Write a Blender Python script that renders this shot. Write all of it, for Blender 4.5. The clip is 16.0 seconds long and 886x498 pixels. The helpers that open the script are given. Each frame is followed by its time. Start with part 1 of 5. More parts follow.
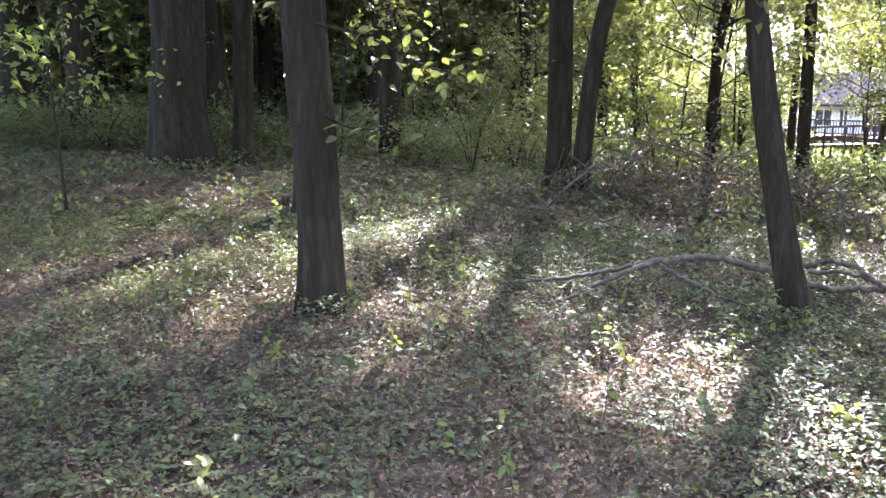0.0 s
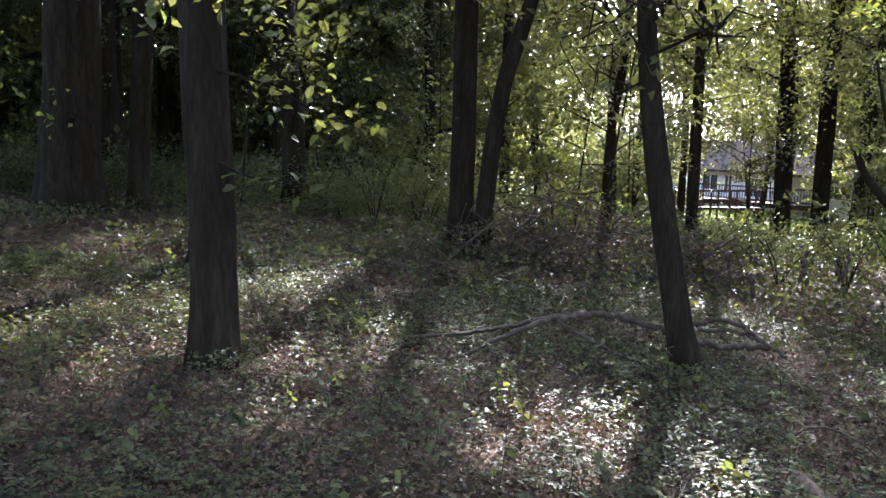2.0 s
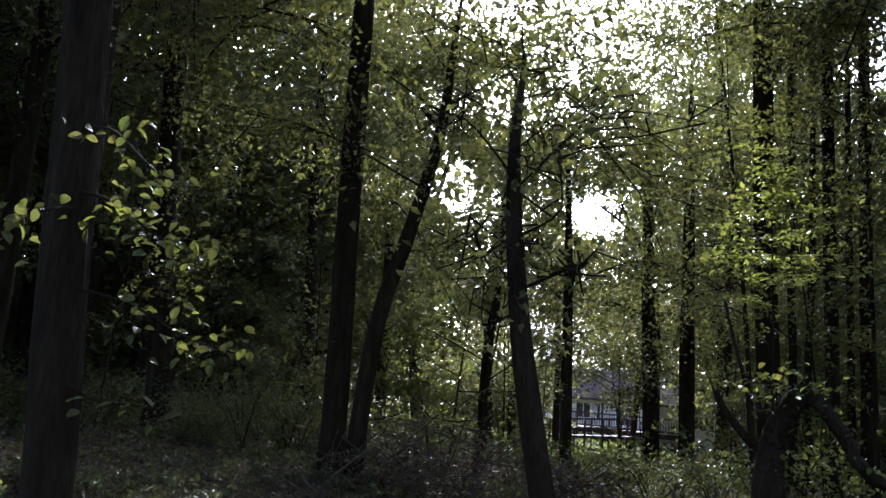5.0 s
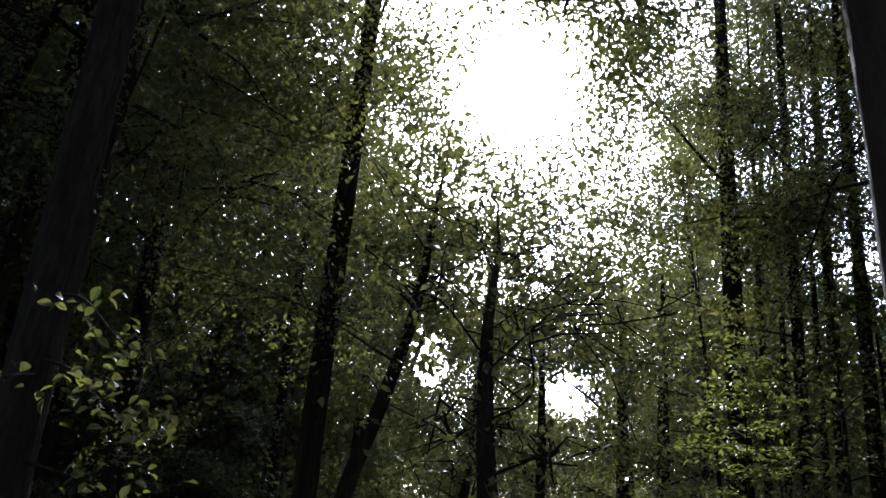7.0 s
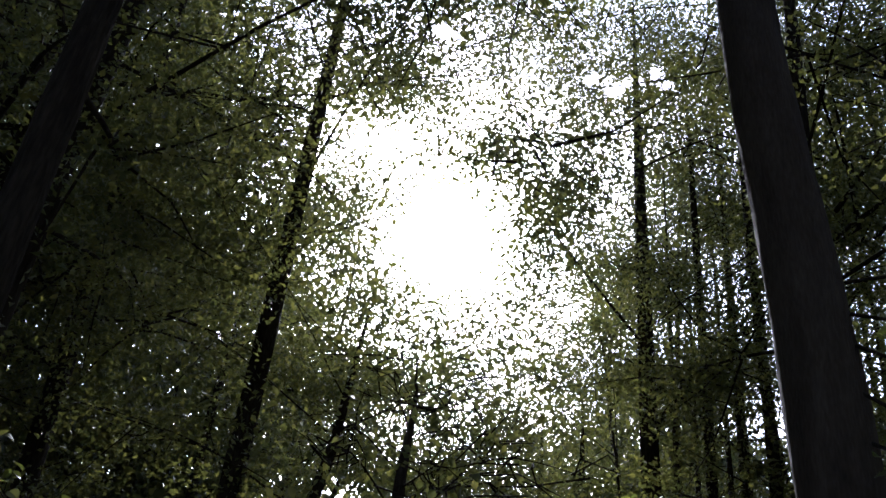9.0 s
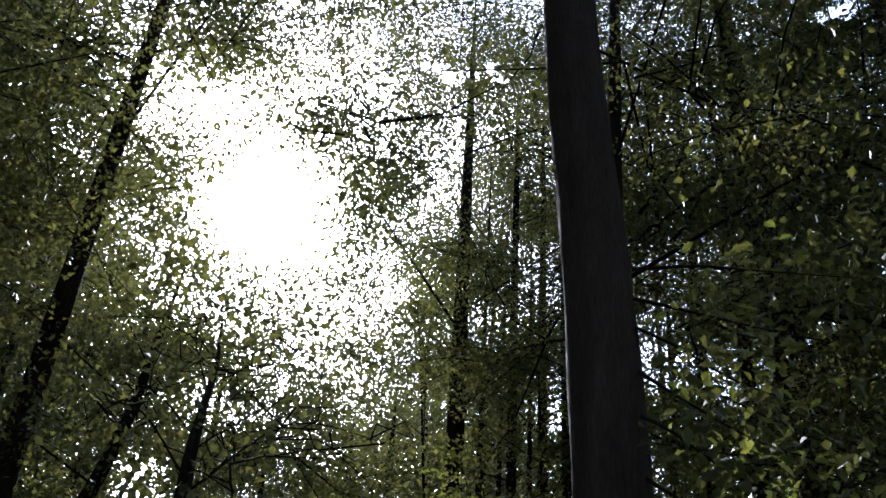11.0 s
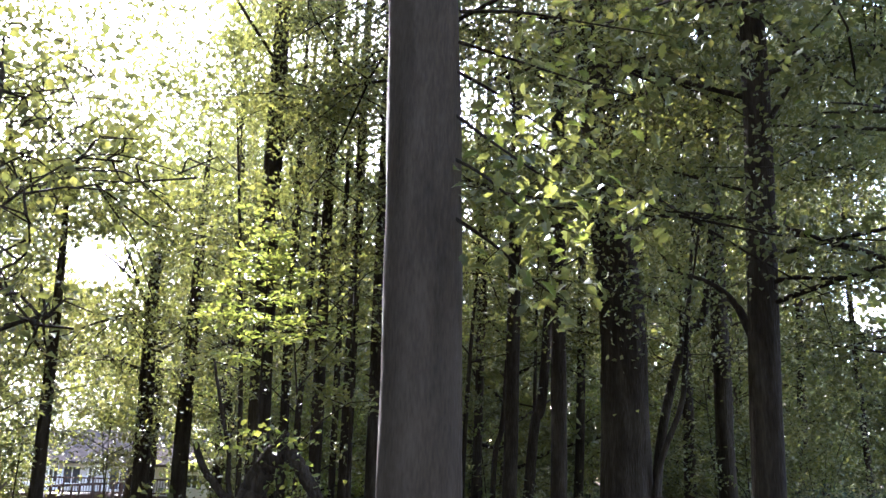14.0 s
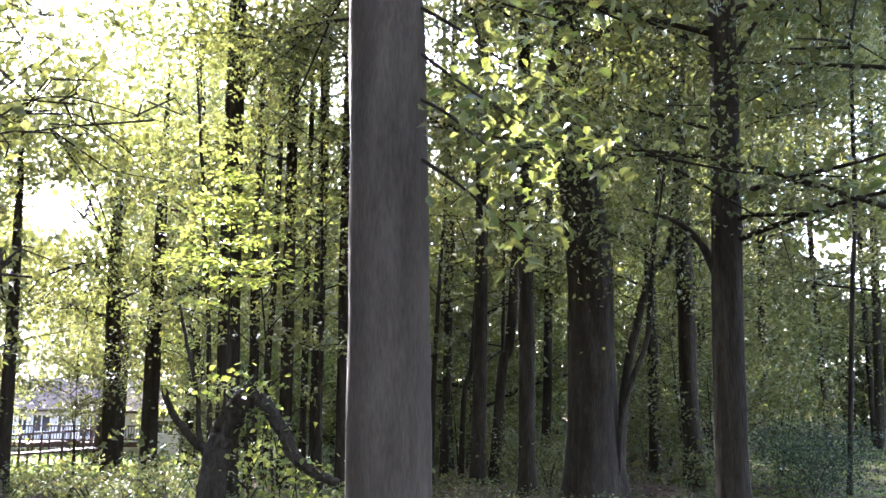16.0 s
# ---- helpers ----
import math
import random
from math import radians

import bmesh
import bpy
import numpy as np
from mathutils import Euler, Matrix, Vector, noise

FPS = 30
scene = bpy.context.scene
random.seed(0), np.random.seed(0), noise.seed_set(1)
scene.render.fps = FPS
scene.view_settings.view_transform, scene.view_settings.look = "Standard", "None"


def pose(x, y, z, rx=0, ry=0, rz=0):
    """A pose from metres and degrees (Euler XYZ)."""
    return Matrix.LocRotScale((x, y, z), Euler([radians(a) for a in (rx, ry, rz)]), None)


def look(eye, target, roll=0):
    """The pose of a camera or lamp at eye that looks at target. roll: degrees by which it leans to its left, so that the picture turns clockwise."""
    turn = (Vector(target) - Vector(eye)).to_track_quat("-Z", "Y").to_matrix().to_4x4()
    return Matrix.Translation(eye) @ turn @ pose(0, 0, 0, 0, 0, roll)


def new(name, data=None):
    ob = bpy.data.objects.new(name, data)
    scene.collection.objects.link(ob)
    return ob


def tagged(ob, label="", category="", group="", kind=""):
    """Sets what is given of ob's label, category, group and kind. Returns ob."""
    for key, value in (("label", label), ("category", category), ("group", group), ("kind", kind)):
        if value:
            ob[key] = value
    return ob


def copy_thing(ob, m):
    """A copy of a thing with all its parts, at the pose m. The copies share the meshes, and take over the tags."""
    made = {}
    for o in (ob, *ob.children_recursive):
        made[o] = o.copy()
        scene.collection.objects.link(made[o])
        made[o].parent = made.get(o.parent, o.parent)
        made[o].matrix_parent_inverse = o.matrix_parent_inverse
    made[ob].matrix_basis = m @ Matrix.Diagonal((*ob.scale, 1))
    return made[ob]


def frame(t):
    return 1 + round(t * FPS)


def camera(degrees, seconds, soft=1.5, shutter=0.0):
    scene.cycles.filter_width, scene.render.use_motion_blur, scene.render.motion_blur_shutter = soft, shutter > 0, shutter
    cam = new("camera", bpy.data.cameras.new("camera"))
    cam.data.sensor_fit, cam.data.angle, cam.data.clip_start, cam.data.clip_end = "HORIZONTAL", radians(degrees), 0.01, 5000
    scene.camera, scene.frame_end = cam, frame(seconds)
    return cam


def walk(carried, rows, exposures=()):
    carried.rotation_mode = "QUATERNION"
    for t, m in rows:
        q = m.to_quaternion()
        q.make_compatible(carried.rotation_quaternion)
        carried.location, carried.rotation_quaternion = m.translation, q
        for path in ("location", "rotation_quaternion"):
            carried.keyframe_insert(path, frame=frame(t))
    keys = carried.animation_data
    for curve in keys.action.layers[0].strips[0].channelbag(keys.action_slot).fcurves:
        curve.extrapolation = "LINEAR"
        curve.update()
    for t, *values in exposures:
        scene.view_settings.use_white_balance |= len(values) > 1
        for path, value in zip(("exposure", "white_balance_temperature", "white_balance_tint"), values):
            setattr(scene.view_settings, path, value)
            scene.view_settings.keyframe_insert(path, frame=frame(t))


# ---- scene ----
cam = camera(57.04, 16.0)
PATH = [
    (0.0, pose(-0.000, -0.000, 1.600, 0, 0, -0.000) @ pose(0, 0, 0, 78.500, 0, 0) @ pose(0, 0, 0, 0, 0, -0.000)),
    (0.5, pose(0.008, 0.014, 1.602, 0, 0, -0.770) @ pose(0, 0, 0, 78.814, 0, 0) @ pose(0, 0, 0, 0, 0, 0.339)),
    (1.0, pose(0.006, 0.028, 1.595, 0, 0, -2.411) @ pose(0, 0, 0, 79.642, 0, 0) @ pose(0, 0, 0, 0, 0, 1.039)),
    (1.5, pose(0.005, 0.043, 1.597, 0, 0, -5.093) @ pose(0, 0, 0, 80.773, 0, 0) @ pose(0, 0, 0, 0, 0, 1.898)),
    (2.0, pose(0.015, 0.049, 1.601, 0, 0, -6.856) @ pose(0, 0, 0, 82.328, 0, 0) @ pose(0, 0, 0, 0, 0, 2.224)),
    (2.5, pose(0.032, 0.054, 1.599, 0, 0, -8.546) @ pose(0, 0, 0, 84.351, 0, 0) @ pose(0, 0, 0, 0, 0, 2.094)),
    (3.0, pose(0.055, 0.056, 1.607, 0, 0, -10.027) @ pose(0, 0, 0, 86.869, 0, 0) @ pose(0, 0, 0, 0, 0, 2.236)),
    (3.5, pose(0.068, 0.060, 1.612, 0, 0, -11.414) @ pose(0, 0, 0, 89.475, 0, 0) @ pose(0, 0, 0, 0, 0, 2.471)),
    (4.0, pose(0.074, 0.062, 1.620, 0, 0, -12.920) @ pose(0, 0, 0, 92.325, 0, 0) @ pose(0, 0, 0, 0, 0, 3.008)),
    (4.2, pose(0.073, 0.071, 1.621, 0, 0, -13.392) @ pose(0, 0, 0, 93.474, 0, 0) @ pose(0, 0, 0, 0, 0, 3.089)),
    (6.3, pose(0.081, 0.113, 1.681, 0, 0, -15.118) @ pose(0, 0, 0, 106.152, 0, 0) @ pose(0, 0, 0, 0, 0, 5.068)),
    (6.5, pose(0.083, 0.105, 1.687, 0, 0, -15.090) @ pose(0, 0, 0, 107.300, 0, 0) @ pose(0, 0, 0, 0, 0, 5.320)),
    (7.0, pose(0.090, 0.093, 1.696, 0, 0, -15.122) @ pose(0, 0, 0, 110.417, 0, 0) @ pose(0, 0, 0, 0, 0, 5.944)),
    (7.5, pose(0.088, 0.075, 1.706, 0, 0, -15.911) @ pose(0, 0, 0, 113.556, 0, 0) @ pose(0, 0, 0, 0, 0, 6.600)),
    (8.0, pose(0.092, 0.061, 1.724, 0, 0, -16.508) @ pose(0, 0, 0, 116.138, 0, 0) @ pose(0, 0, 0, 0, 0, 7.065)),
    (8.5, pose(0.101, 0.067, 1.750, 0, 0, -17.721) @ pose(0, 0, 0, 119.028, 0, 0) @ pose(0, 0, 0, 0, 0, 7.241)),
    (8.7, pose(0.107, 0.067, 1.758, 0, 0, -18.238) @ pose(0, 0, 0, 120.036, 0, 0) @ pose(0, 0, 0, 0, 0, 7.242)),
    (10.8, pose(0.258, 0.022, 1.642, 0, 0, -32.148) @ pose(0, 0, 0, 122.093, 0, 0) @ pose(0, 0, 0, 0, 0, 5.010)),
    (11.0, pose(0.263, 0.024, 1.641, 0, 0, -33.322) @ pose(0, 0, 0, 121.168, 0, 0) @ pose(0, 0, 0, 0, 0, 4.532)),
    (11.5, pose(0.279, 0.032, 1.650, 0, 0, -36.777) @ pose(0, 0, 0, 117.949, 0, 0) @ pose(0, 0, 0, 0, 0, 3.485)),
    (12.0, pose(0.286, 0.038, 1.648, 0, 0, -39.400) @ pose(0, 0, 0, 114.645, 0, 0) @ pose(0, 0, 0, 0, 0, 2.862)),
    (12.5, pose(0.291, 0.043, 1.654, 0, 0, -41.422) @ pose(0, 0, 0, 111.300, 0, 0) @ pose(0, 0, 0, 0, 0, 2.559)),
    (13.0, pose(0.285, 0.044, 1.658, 0, 0, -43.867) @ pose(0, 0, 0, 108.506, 0, 0) @ pose(0, 0, 0, 0, 0, 2.176)),
    (13.5, pose(0.300, 0.057, 1.665, 0, 0, -46.100) @ pose(0, 0, 0, 106.088, 0, 0) @ pose(0, 0, 0, 0, 0, 1.787)),
    (14.0, pose(0.320, 0.078, 1.666, 0, 0, -47.757) @ pose(0, 0, 0, 103.775, 0, 0) @ pose(0, 0, 0, 0, 0, 1.637)),
    (14.5, pose(0.344, 0.092, 1.668, 0, 0, -49.185) @ pose(0, 0, 0, 101.650, 0, 0) @ pose(0, 0, 0, 0, 0, 1.107)),
    (15.0, pose(0.344, 0.093, 1.669, 0, 0, -50.099) @ pose(0, 0, 0, 100.719, 0, 0) @ pose(0, 0, 0, 0, 0, 0.794)),
    (15.5, pose(0.352, 0.096, 1.669, 0, 0, -50.136) @ pose(0, 0, 0, 100.201, 0, 0) @ pose(0, 0, 0, 0, 0, 0.381)),
    (16.0, pose(0.358, 0.100, 1.669, 0, 0, -50.144) @ pose(0, 0, 0, 99.771, 0, 0) @ pose(0, 0, 0, 0, 0, 0.331)),
]
walk(cam, PATH, exposures=[(0.0, 5.6, 5350, 21), (1.0, 4.95, 5350, 21), (1.5, 4.62, 5350, 21), (3.0, 3.8, 5300, 21), (3.9, 3.5, 5150, 20), (7.0, 2.3, 5150, 20), (8.7, 2.05, 5150, 20),
                           (11.0, 2.15, 5150, 20), (12.5, 3.35, 5250, 21), (13.5, 4.5, 5350, 22), (16.0, 5.55, 5350, 22)])

# ---- light ----
SUN_AZ, SUN_EL = 20.2, 31.9
sun_dir = Vector((math.sin(radians(SUN_AZ)) * math.cos(radians(SUN_EL)),
                  math.cos(radians(SUN_AZ)) * math.cos(radians(SUN_EL)), math.sin(radians(SUN_EL))))
lamp = bpy.data.lights.new("sun", "SUN")
lamp.energy, lamp.angle, lamp.color = 2.5, radians(0.55), (1.0, 0.92, 0.77)
sun = new("sun", lamp)
sun.matrix_world = look(sun_dir * 60, (0, 0, 0))

world = bpy.data.worlds.new("sky")
scene.world = world
world.use_nodes = True
nt = world.node_tree
nt.nodes.clear()
sky = nt.nodes.new("ShaderNodeTexSky")
sky.sky_type, sky.sun_disc = "NISHITA", False
sky.sun_elevation, sky.sun_rotation = radians(SUN_EL), radians(SUN_AZ)
sky.dust_density, sky.air_density = 2.5, 1.0
tc = nt.nodes.new("ShaderNodeTexCoord")
mp = nt.nodes.new("ShaderNodeMapping")
mp.inputs["Scale"].default_value = (1.6, 1.6, 4.0)
cl = nt.nodes.new("ShaderNodeTexNoise")
cl.inputs["Scale"].default_value, cl.inputs["Detail"].default_value = 2.2, 7
cr = nt.nodes.new("ShaderNodeValToRGB")
cr.color_ramp.elements[0].position, cr.color_ramp.elements[1].position = 0.49, 0.69
mixc = nt.nodes.new("ShaderNodeMixRGB")
mixc.inputs["Color2"].default_value = (5.0, 5.1, 5.3, 1)
bgn = nt.nodes.new("ShaderNodeBackground")
bgn.inputs["Strength"].default_value = 0.14
wout = nt.nodes.new("ShaderNodeOutputWorld")
nt.links.new(tc.outputs["Generated"], mp.inputs["Vector"])
nt.links.new(mp.outputs["Vector"], cl.inputs["Vector"])
nt.links.new(cl.outputs["Fac"], cr.inputs["Fac"])
nt.links.new(cr.outputs["Color"], mixc.inputs["Fac"])
nt.links.new(sky.outputs["Color"], mixc.inputs["Color1"])
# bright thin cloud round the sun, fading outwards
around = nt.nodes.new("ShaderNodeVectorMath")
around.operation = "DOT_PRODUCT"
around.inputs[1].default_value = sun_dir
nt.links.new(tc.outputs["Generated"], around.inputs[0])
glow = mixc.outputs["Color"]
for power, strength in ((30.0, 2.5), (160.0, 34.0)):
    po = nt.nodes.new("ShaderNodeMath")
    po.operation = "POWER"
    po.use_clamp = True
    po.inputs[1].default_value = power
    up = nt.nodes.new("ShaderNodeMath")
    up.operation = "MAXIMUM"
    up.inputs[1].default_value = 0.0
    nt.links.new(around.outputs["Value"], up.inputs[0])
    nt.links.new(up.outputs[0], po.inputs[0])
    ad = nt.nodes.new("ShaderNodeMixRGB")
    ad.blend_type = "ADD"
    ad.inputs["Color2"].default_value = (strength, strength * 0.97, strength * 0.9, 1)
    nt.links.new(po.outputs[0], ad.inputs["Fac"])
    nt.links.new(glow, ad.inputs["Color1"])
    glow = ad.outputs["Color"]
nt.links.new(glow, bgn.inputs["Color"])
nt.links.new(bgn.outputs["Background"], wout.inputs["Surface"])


# ---- materials ----
def material(name, ramp, scale=4.0, rough=0.8, bump=0.3, stretch=(1, 1, 1), fine=30.0, island=0.0, through_light=0.0, spec=0.3, tint=None, dist=0.02):
    """Ramp colours run over two scales of grain; island: how much each separate piece varies by itself."""
    m = bpy.data.materials.new(name)
    m.use_nodes = True
    t = m.node_tree
    b = t.nodes["Principled BSDF"]
    b.inputs["Roughness"].default_value = rough
    b.inputs["Specular IOR Level"].default_value = spec
    co = t.nodes.new("ShaderNodeTexCoord")
    ma = t.nodes.new("ShaderNodeMapping")
    ma.inputs["Scale"].default_value = stretch
    n1 = t.nodes.new("ShaderNodeTexNoise")
    n1.inputs["Scale"].default_value, n1.inputs["Detail"].default_value = scale, 5
    n2 = t.nodes.new("ShaderNodeTexNoise")
    n2.inputs["Scale"].default_value, n2.inputs["Detail"].default_value = fine, 4
    add = t.nodes.new("ShaderNodeMath")
    add.operation = "MULTIPLY_ADD"
    add.inputs[1].default_value = 0.55
    half = t.nodes.new("ShaderNodeMath")
    half.operation = "MULTIPLY"
    half.inputs[1].default_value = 0.45
    t.links.new(co.outputs["Object"], ma.inputs["Vector"])
    t.links.new(ma.outputs["Vector"], n1.inputs["Vector"])
    t.links.new(ma.outputs["Vector"], n2.inputs["Vector"])
    t.links.new(n2.outputs["Fac"], half.inputs[0])
    t.links.new(n1.outputs["Fac"], add.inputs[0])
    t.links.new(half.outputs[0], add.inputs[2])
    value = add.outputs[0]
    if island:
        ge = t.nodes.new("ShaderNodeNewGeometry")
        oi = t.nodes.new("ShaderNodeObjectInfo")
        sm = t.nodes.new("ShaderNodeMath")
        sm.operation = "ADD"
        fr = t.nodes.new("ShaderNodeMath")
        fr.operation = "FRACT"
        t.links.new(ge.outputs["Random Per Island"], sm.inputs[0])
        t.links.new(oi.outputs["Random"], sm.inputs[1])
        t.links.new(sm.outputs[0], fr.inputs[0])
        mx = t.nodes.new("ShaderNodeMix")
        mx.inputs["Factor"].default_value = island
        t.links.new(value, mx.inputs["A"])
        t.links.new(fr.outputs[0], mx.inputs["B"])
        value = mx.outputs["Result"]
    rp = t.nodes.new("ShaderNodeValToRGB")
    els = rp.color_ramp.elements
    lo, hi = (0.05, 0.95) if island else (0.3, 0.7)
    while len(els) < len(ramp):
        els.new(0.5)
    for i, c in enumerate(ramp):
        els[i].position = lo + (hi - lo) * i / (len(ramp) - 1)
        els[i].color = (*c, 1)
    t.links.new(value, rp.inputs["Fac"])
    t.links.new(rp.outputs["Color"], b.inputs["Base Color"])
    if bump:
        bu = t.nodes.new("ShaderNodeBump")
        bu.inputs["Strength"].default_value, bu.inputs["Distance"].default_value = bump, dist
        t.links.new(add.outputs[0], bu.inputs["Height"])
        t.links.new(bu.outputs["Normal"], b.inputs["Normal"])
    if through_light:
        tr = t.nodes.new("ShaderNodeBsdfTranslucent")
        hs = t.nodes.new("ShaderNodeMixRGB")
        hs.blend_type = "MULTIPLY"
        hs.inputs["Fac"].default_value = 1.0
        hs.inputs["Color2"].default_value = (*(tint or (1.9, 1.85, 1.45)), 1)
        ms = t.nodes.new("ShaderNodeMixShader")
        ms.inputs["Fac"].default_value = through_light
        t.links.new(rp.outputs["Color"], hs.inputs["Color1"])
        t.links.new(hs.outputs["Color"], tr.inputs["Color"])
        t.links.new(b.outputs["BSDF"], ms.inputs[1])
        t.links.new(tr.outputs["BSDF"], ms.inputs[2])
        t.links.new(ms.outputs["Shader"], t.nodes["Material Output"].inputs["Surface"])
    return m


BARK = material("furrowed_bark", [(0.0095, 0.0068, 0.0042), (0.021, 0.0158, 0.0102), (0.04, 0.031, 0.0205)], 9, 0.95, 1.0, (1, 1, 0.16), 45, dist=0.04, spec=0.06)
BARK_SMOOTH = material("smooth_bark", [(0.023, 0.0165, 0.0108), (0.041, 0.03, 0.0195), (0.063, 0.0475, 0.0315)], 7, 0.9, 0.8, (1, 1, 0.2), 60, dist=0.02, spec=0.1)
DEADWOOD = material("weathered_deadwood", [(0.022, 0.015, 0.01), (0.055, 0.039, 0.026), (0.115, 0.088, 0.062)], 12, 0.85, 0.5, (1, 1, 1), 70, dist=0.01)
LEAF = material("canopy_leaf", [(0.039, 0.044, 0.017), (0.063, 0.067, 0.023), (0.103, 0.098, 0.031)], 1.5, 0.5, 0, island=0.7, through_light=0.42, spec=0.3, tint=(1.85, 1.85, 1.1))
# Yellow-green leaf, made lighter than LEAF so that foliage in the sun looks lit
LEAF_YELLOW_LIT = material("sunlit_yellow_green_leaf", [(0.058, 0.074, 0.022), (0.088, 0.102, 0.028), (0.135, 0.13, 0.036)], 1.5, 0.5, 0, island=0.7, through_light=0.44, spec=0.28, tint=(1.9, 1.9, 1.0))
HERB = material("ground_cover_leaf", [(0.032, 0.038, 0.02), (0.051, 0.058, 0.028), (0.078, 0.083, 0.033), (0.13, 0.108, 0.036)], 2, 0.55, 0, island=0.75, through_light=0.3, spec=0.16, tint=(1.8, 1.9, 1.0))
# Leaf of the backlit shrub, its shade put into the dark colour
SHADED_SHRUB = material("shaded_shrub_leaf", [(0.012, 0.02, 0.009), (0.022, 0.034, 0.014), (0.04, 0.052, 0.02)], 2, 0.6, 0, island=0.7, through_light=0.2, spec=0.2)
LITTER = material("dry_leaf_litter", [(0.03, 0.02, 0.013), (0.065, 0.043, 0.028), (0.12, 0.085, 0.058), (0.15, 0.085, 0.045)], 3, 0.6, 0, island=0.8, through_light=0.15, spec=0.2, tint=(1.5, 1.15, 0.8))
SOIL = material("forest_soil", [(0.02, 0.014, 0.009), (0.05, 0.035, 0.022), (0.09, 0.065, 0.04)], 3, 0.95, 0.8, (1, 1, 1), 25, dist=0.05, spec=0.05)
SIDING = material("white_siding", [(0.4, 0.385, 0.36), (0.5, 0.48, 0.45)], 2, 0.6, 0.15, (1, 1, 1), 20)
ROOFING = material("grey_brown_shingles", [(0.022, 0.018, 0.015), (0.042, 0.035, 0.03)], 3, 1.0, 0.3, (1, 1, 1), 40, spec=0.0)
DECKWOOD = material("reddish_brown_deck_wood", [(0.032, 0.02, 0.016), (0.065, 0.043, 0.035)], 4, 0.8, 0.2, (1, 1, 1), 30, spec=0.08)
DARKWOOD = material("dark_window_frame", [(0.55, 0.55, 0.55), (0.65, 0.65, 0.65)], 4, 0.6, 0.1)
GLASS = bpy.data.materials.new("window_glass")
GLASS.use_nodes = True
gb = GLASS.node_tree.nodes["Principled BSDF"]
gb.inputs["Base Color"].default_value = (0.03, 0.035, 0.04, 1)
gb.inputs["Roughness"].default_value = 0.08
GRASS = material("lawn_grass", [(0.055, 0.08, 0.02), (0.09, 0.115, 0.028), (0.14, 0.15, 0.04)], 1.2, 0.7, 0.4, (1, 1, 1), 40, island=0.5, through_light=0.4)

rng = np.random.default_rng(7)


# ---- ground shape and openings in the canopy ----
def gz(x, y):
    """Height of the forest floor."""
    x, y = np.asarray(x, float), np.asarray(y, float)
    r = np.hypot(x, y)
    s = np.clip((r - 9) / 41, 0, 1)
    s = s * s * (3 - 2 * s)
    k = np.clip((x + 2) / 8, 0, 1)
    f = np.clip((r - 56) / 40, 0, 1)
    # a level lawn on the open side
    a = np.degrees(np.arctan2(x, y))
    g = np.clip((a - 44) / 18, 0, 1) * np.clip((125 - a) / 20, 0, 1)
    g = g * g * (3 - 2 * g)
    base = -0.05 * np.minimum(x, 5) + 0.02 * np.minimum(y, 60) - 2.9 * s * k * (1 - g)
    bumps = 0.035 * np.sin(1.7 * x + 0.6 * y) * np.sin(1.3 * y - 0.4 * x + 1) + 0.02 * np.sin(4.1 * x + 1) * np.cos(3.3 * y)
    return base * (1 - f) - 3.0 * f + bumps * np.clip(r / 4, 0, 1)


def polar(az, d):
    return d * math.sin(radians(az)), d * math.cos(radians(az))


EYE = np.array((0.0, 0.0, 1.6))
# the first, round the sun, is widened so bare sky stands for its glare
OPENINGS = [(20.2, 31.9, 5.2, 5.0), (15.0, 12.9, 1.6, 2.1), (25.4, 11.3, 2.6, 1.7), (76.2, 9.2, 1.9, 1.3), (23.3, 20.6, 0.4, 0.8),
            (29.5, 18.6, 0.6, 0.6), (32.0, 43.4, 1.0, 0.45), (33.6, 42.7, 0.8, 0.6), (35.2, 43.1, 0.9, 0.35), (37.4, 43.6, 0.6, 0.5), (38.2, 42.8, 0.7, 0.3), (17.5, 46.0, 0.9, 0.6), (63.0, 8.4, 0.5, 0.7),
            (67.5, 43.5, 1.5, 0.6), (66.5, 27.5, 0.7, 0.5), (62.0, 24.5, 0.8, 0.6), (70.5, 27.0, 1.0, 0.7), (58.5, 22.0, 0.5, 0.5), (41.2, 18.0, 0.4, 0.9)]
# shafts of sunlight: a point on each and the radius
WELLS = [(1.25, 4.05, 0.0, 0.5), (1.7, 3.3, 0.0, 0.25), (0.75, 3.9, 0.0, 0.2), (6.0, 3.5, 7.0, 1.0), (5.4, 3.4, 6.0, 0.6), (-0.6, 7.2, 0.1, 0.4), (-1.3, 6.4, 0.1, 0.3), (-1.1, 5.5, 0.1, 0.2), (-2.2, 5.6, 0.2, 0.25),
         (-6.2, 11.5, 0.5, 0.5), (3.6, 11.0, 0.5, 0.5), (6.3, 8.5, 3.6, 1.3), (-0.1, 4.7, 1.8, 0.35), (-0.7, 4.5, 2.4, 0.4),
         (-3.5, 7.6, 1.9, 0.5), (4.0, 2.9, 2.8, 0.2), (4.3, 2.65, 3.1, 0.3)]
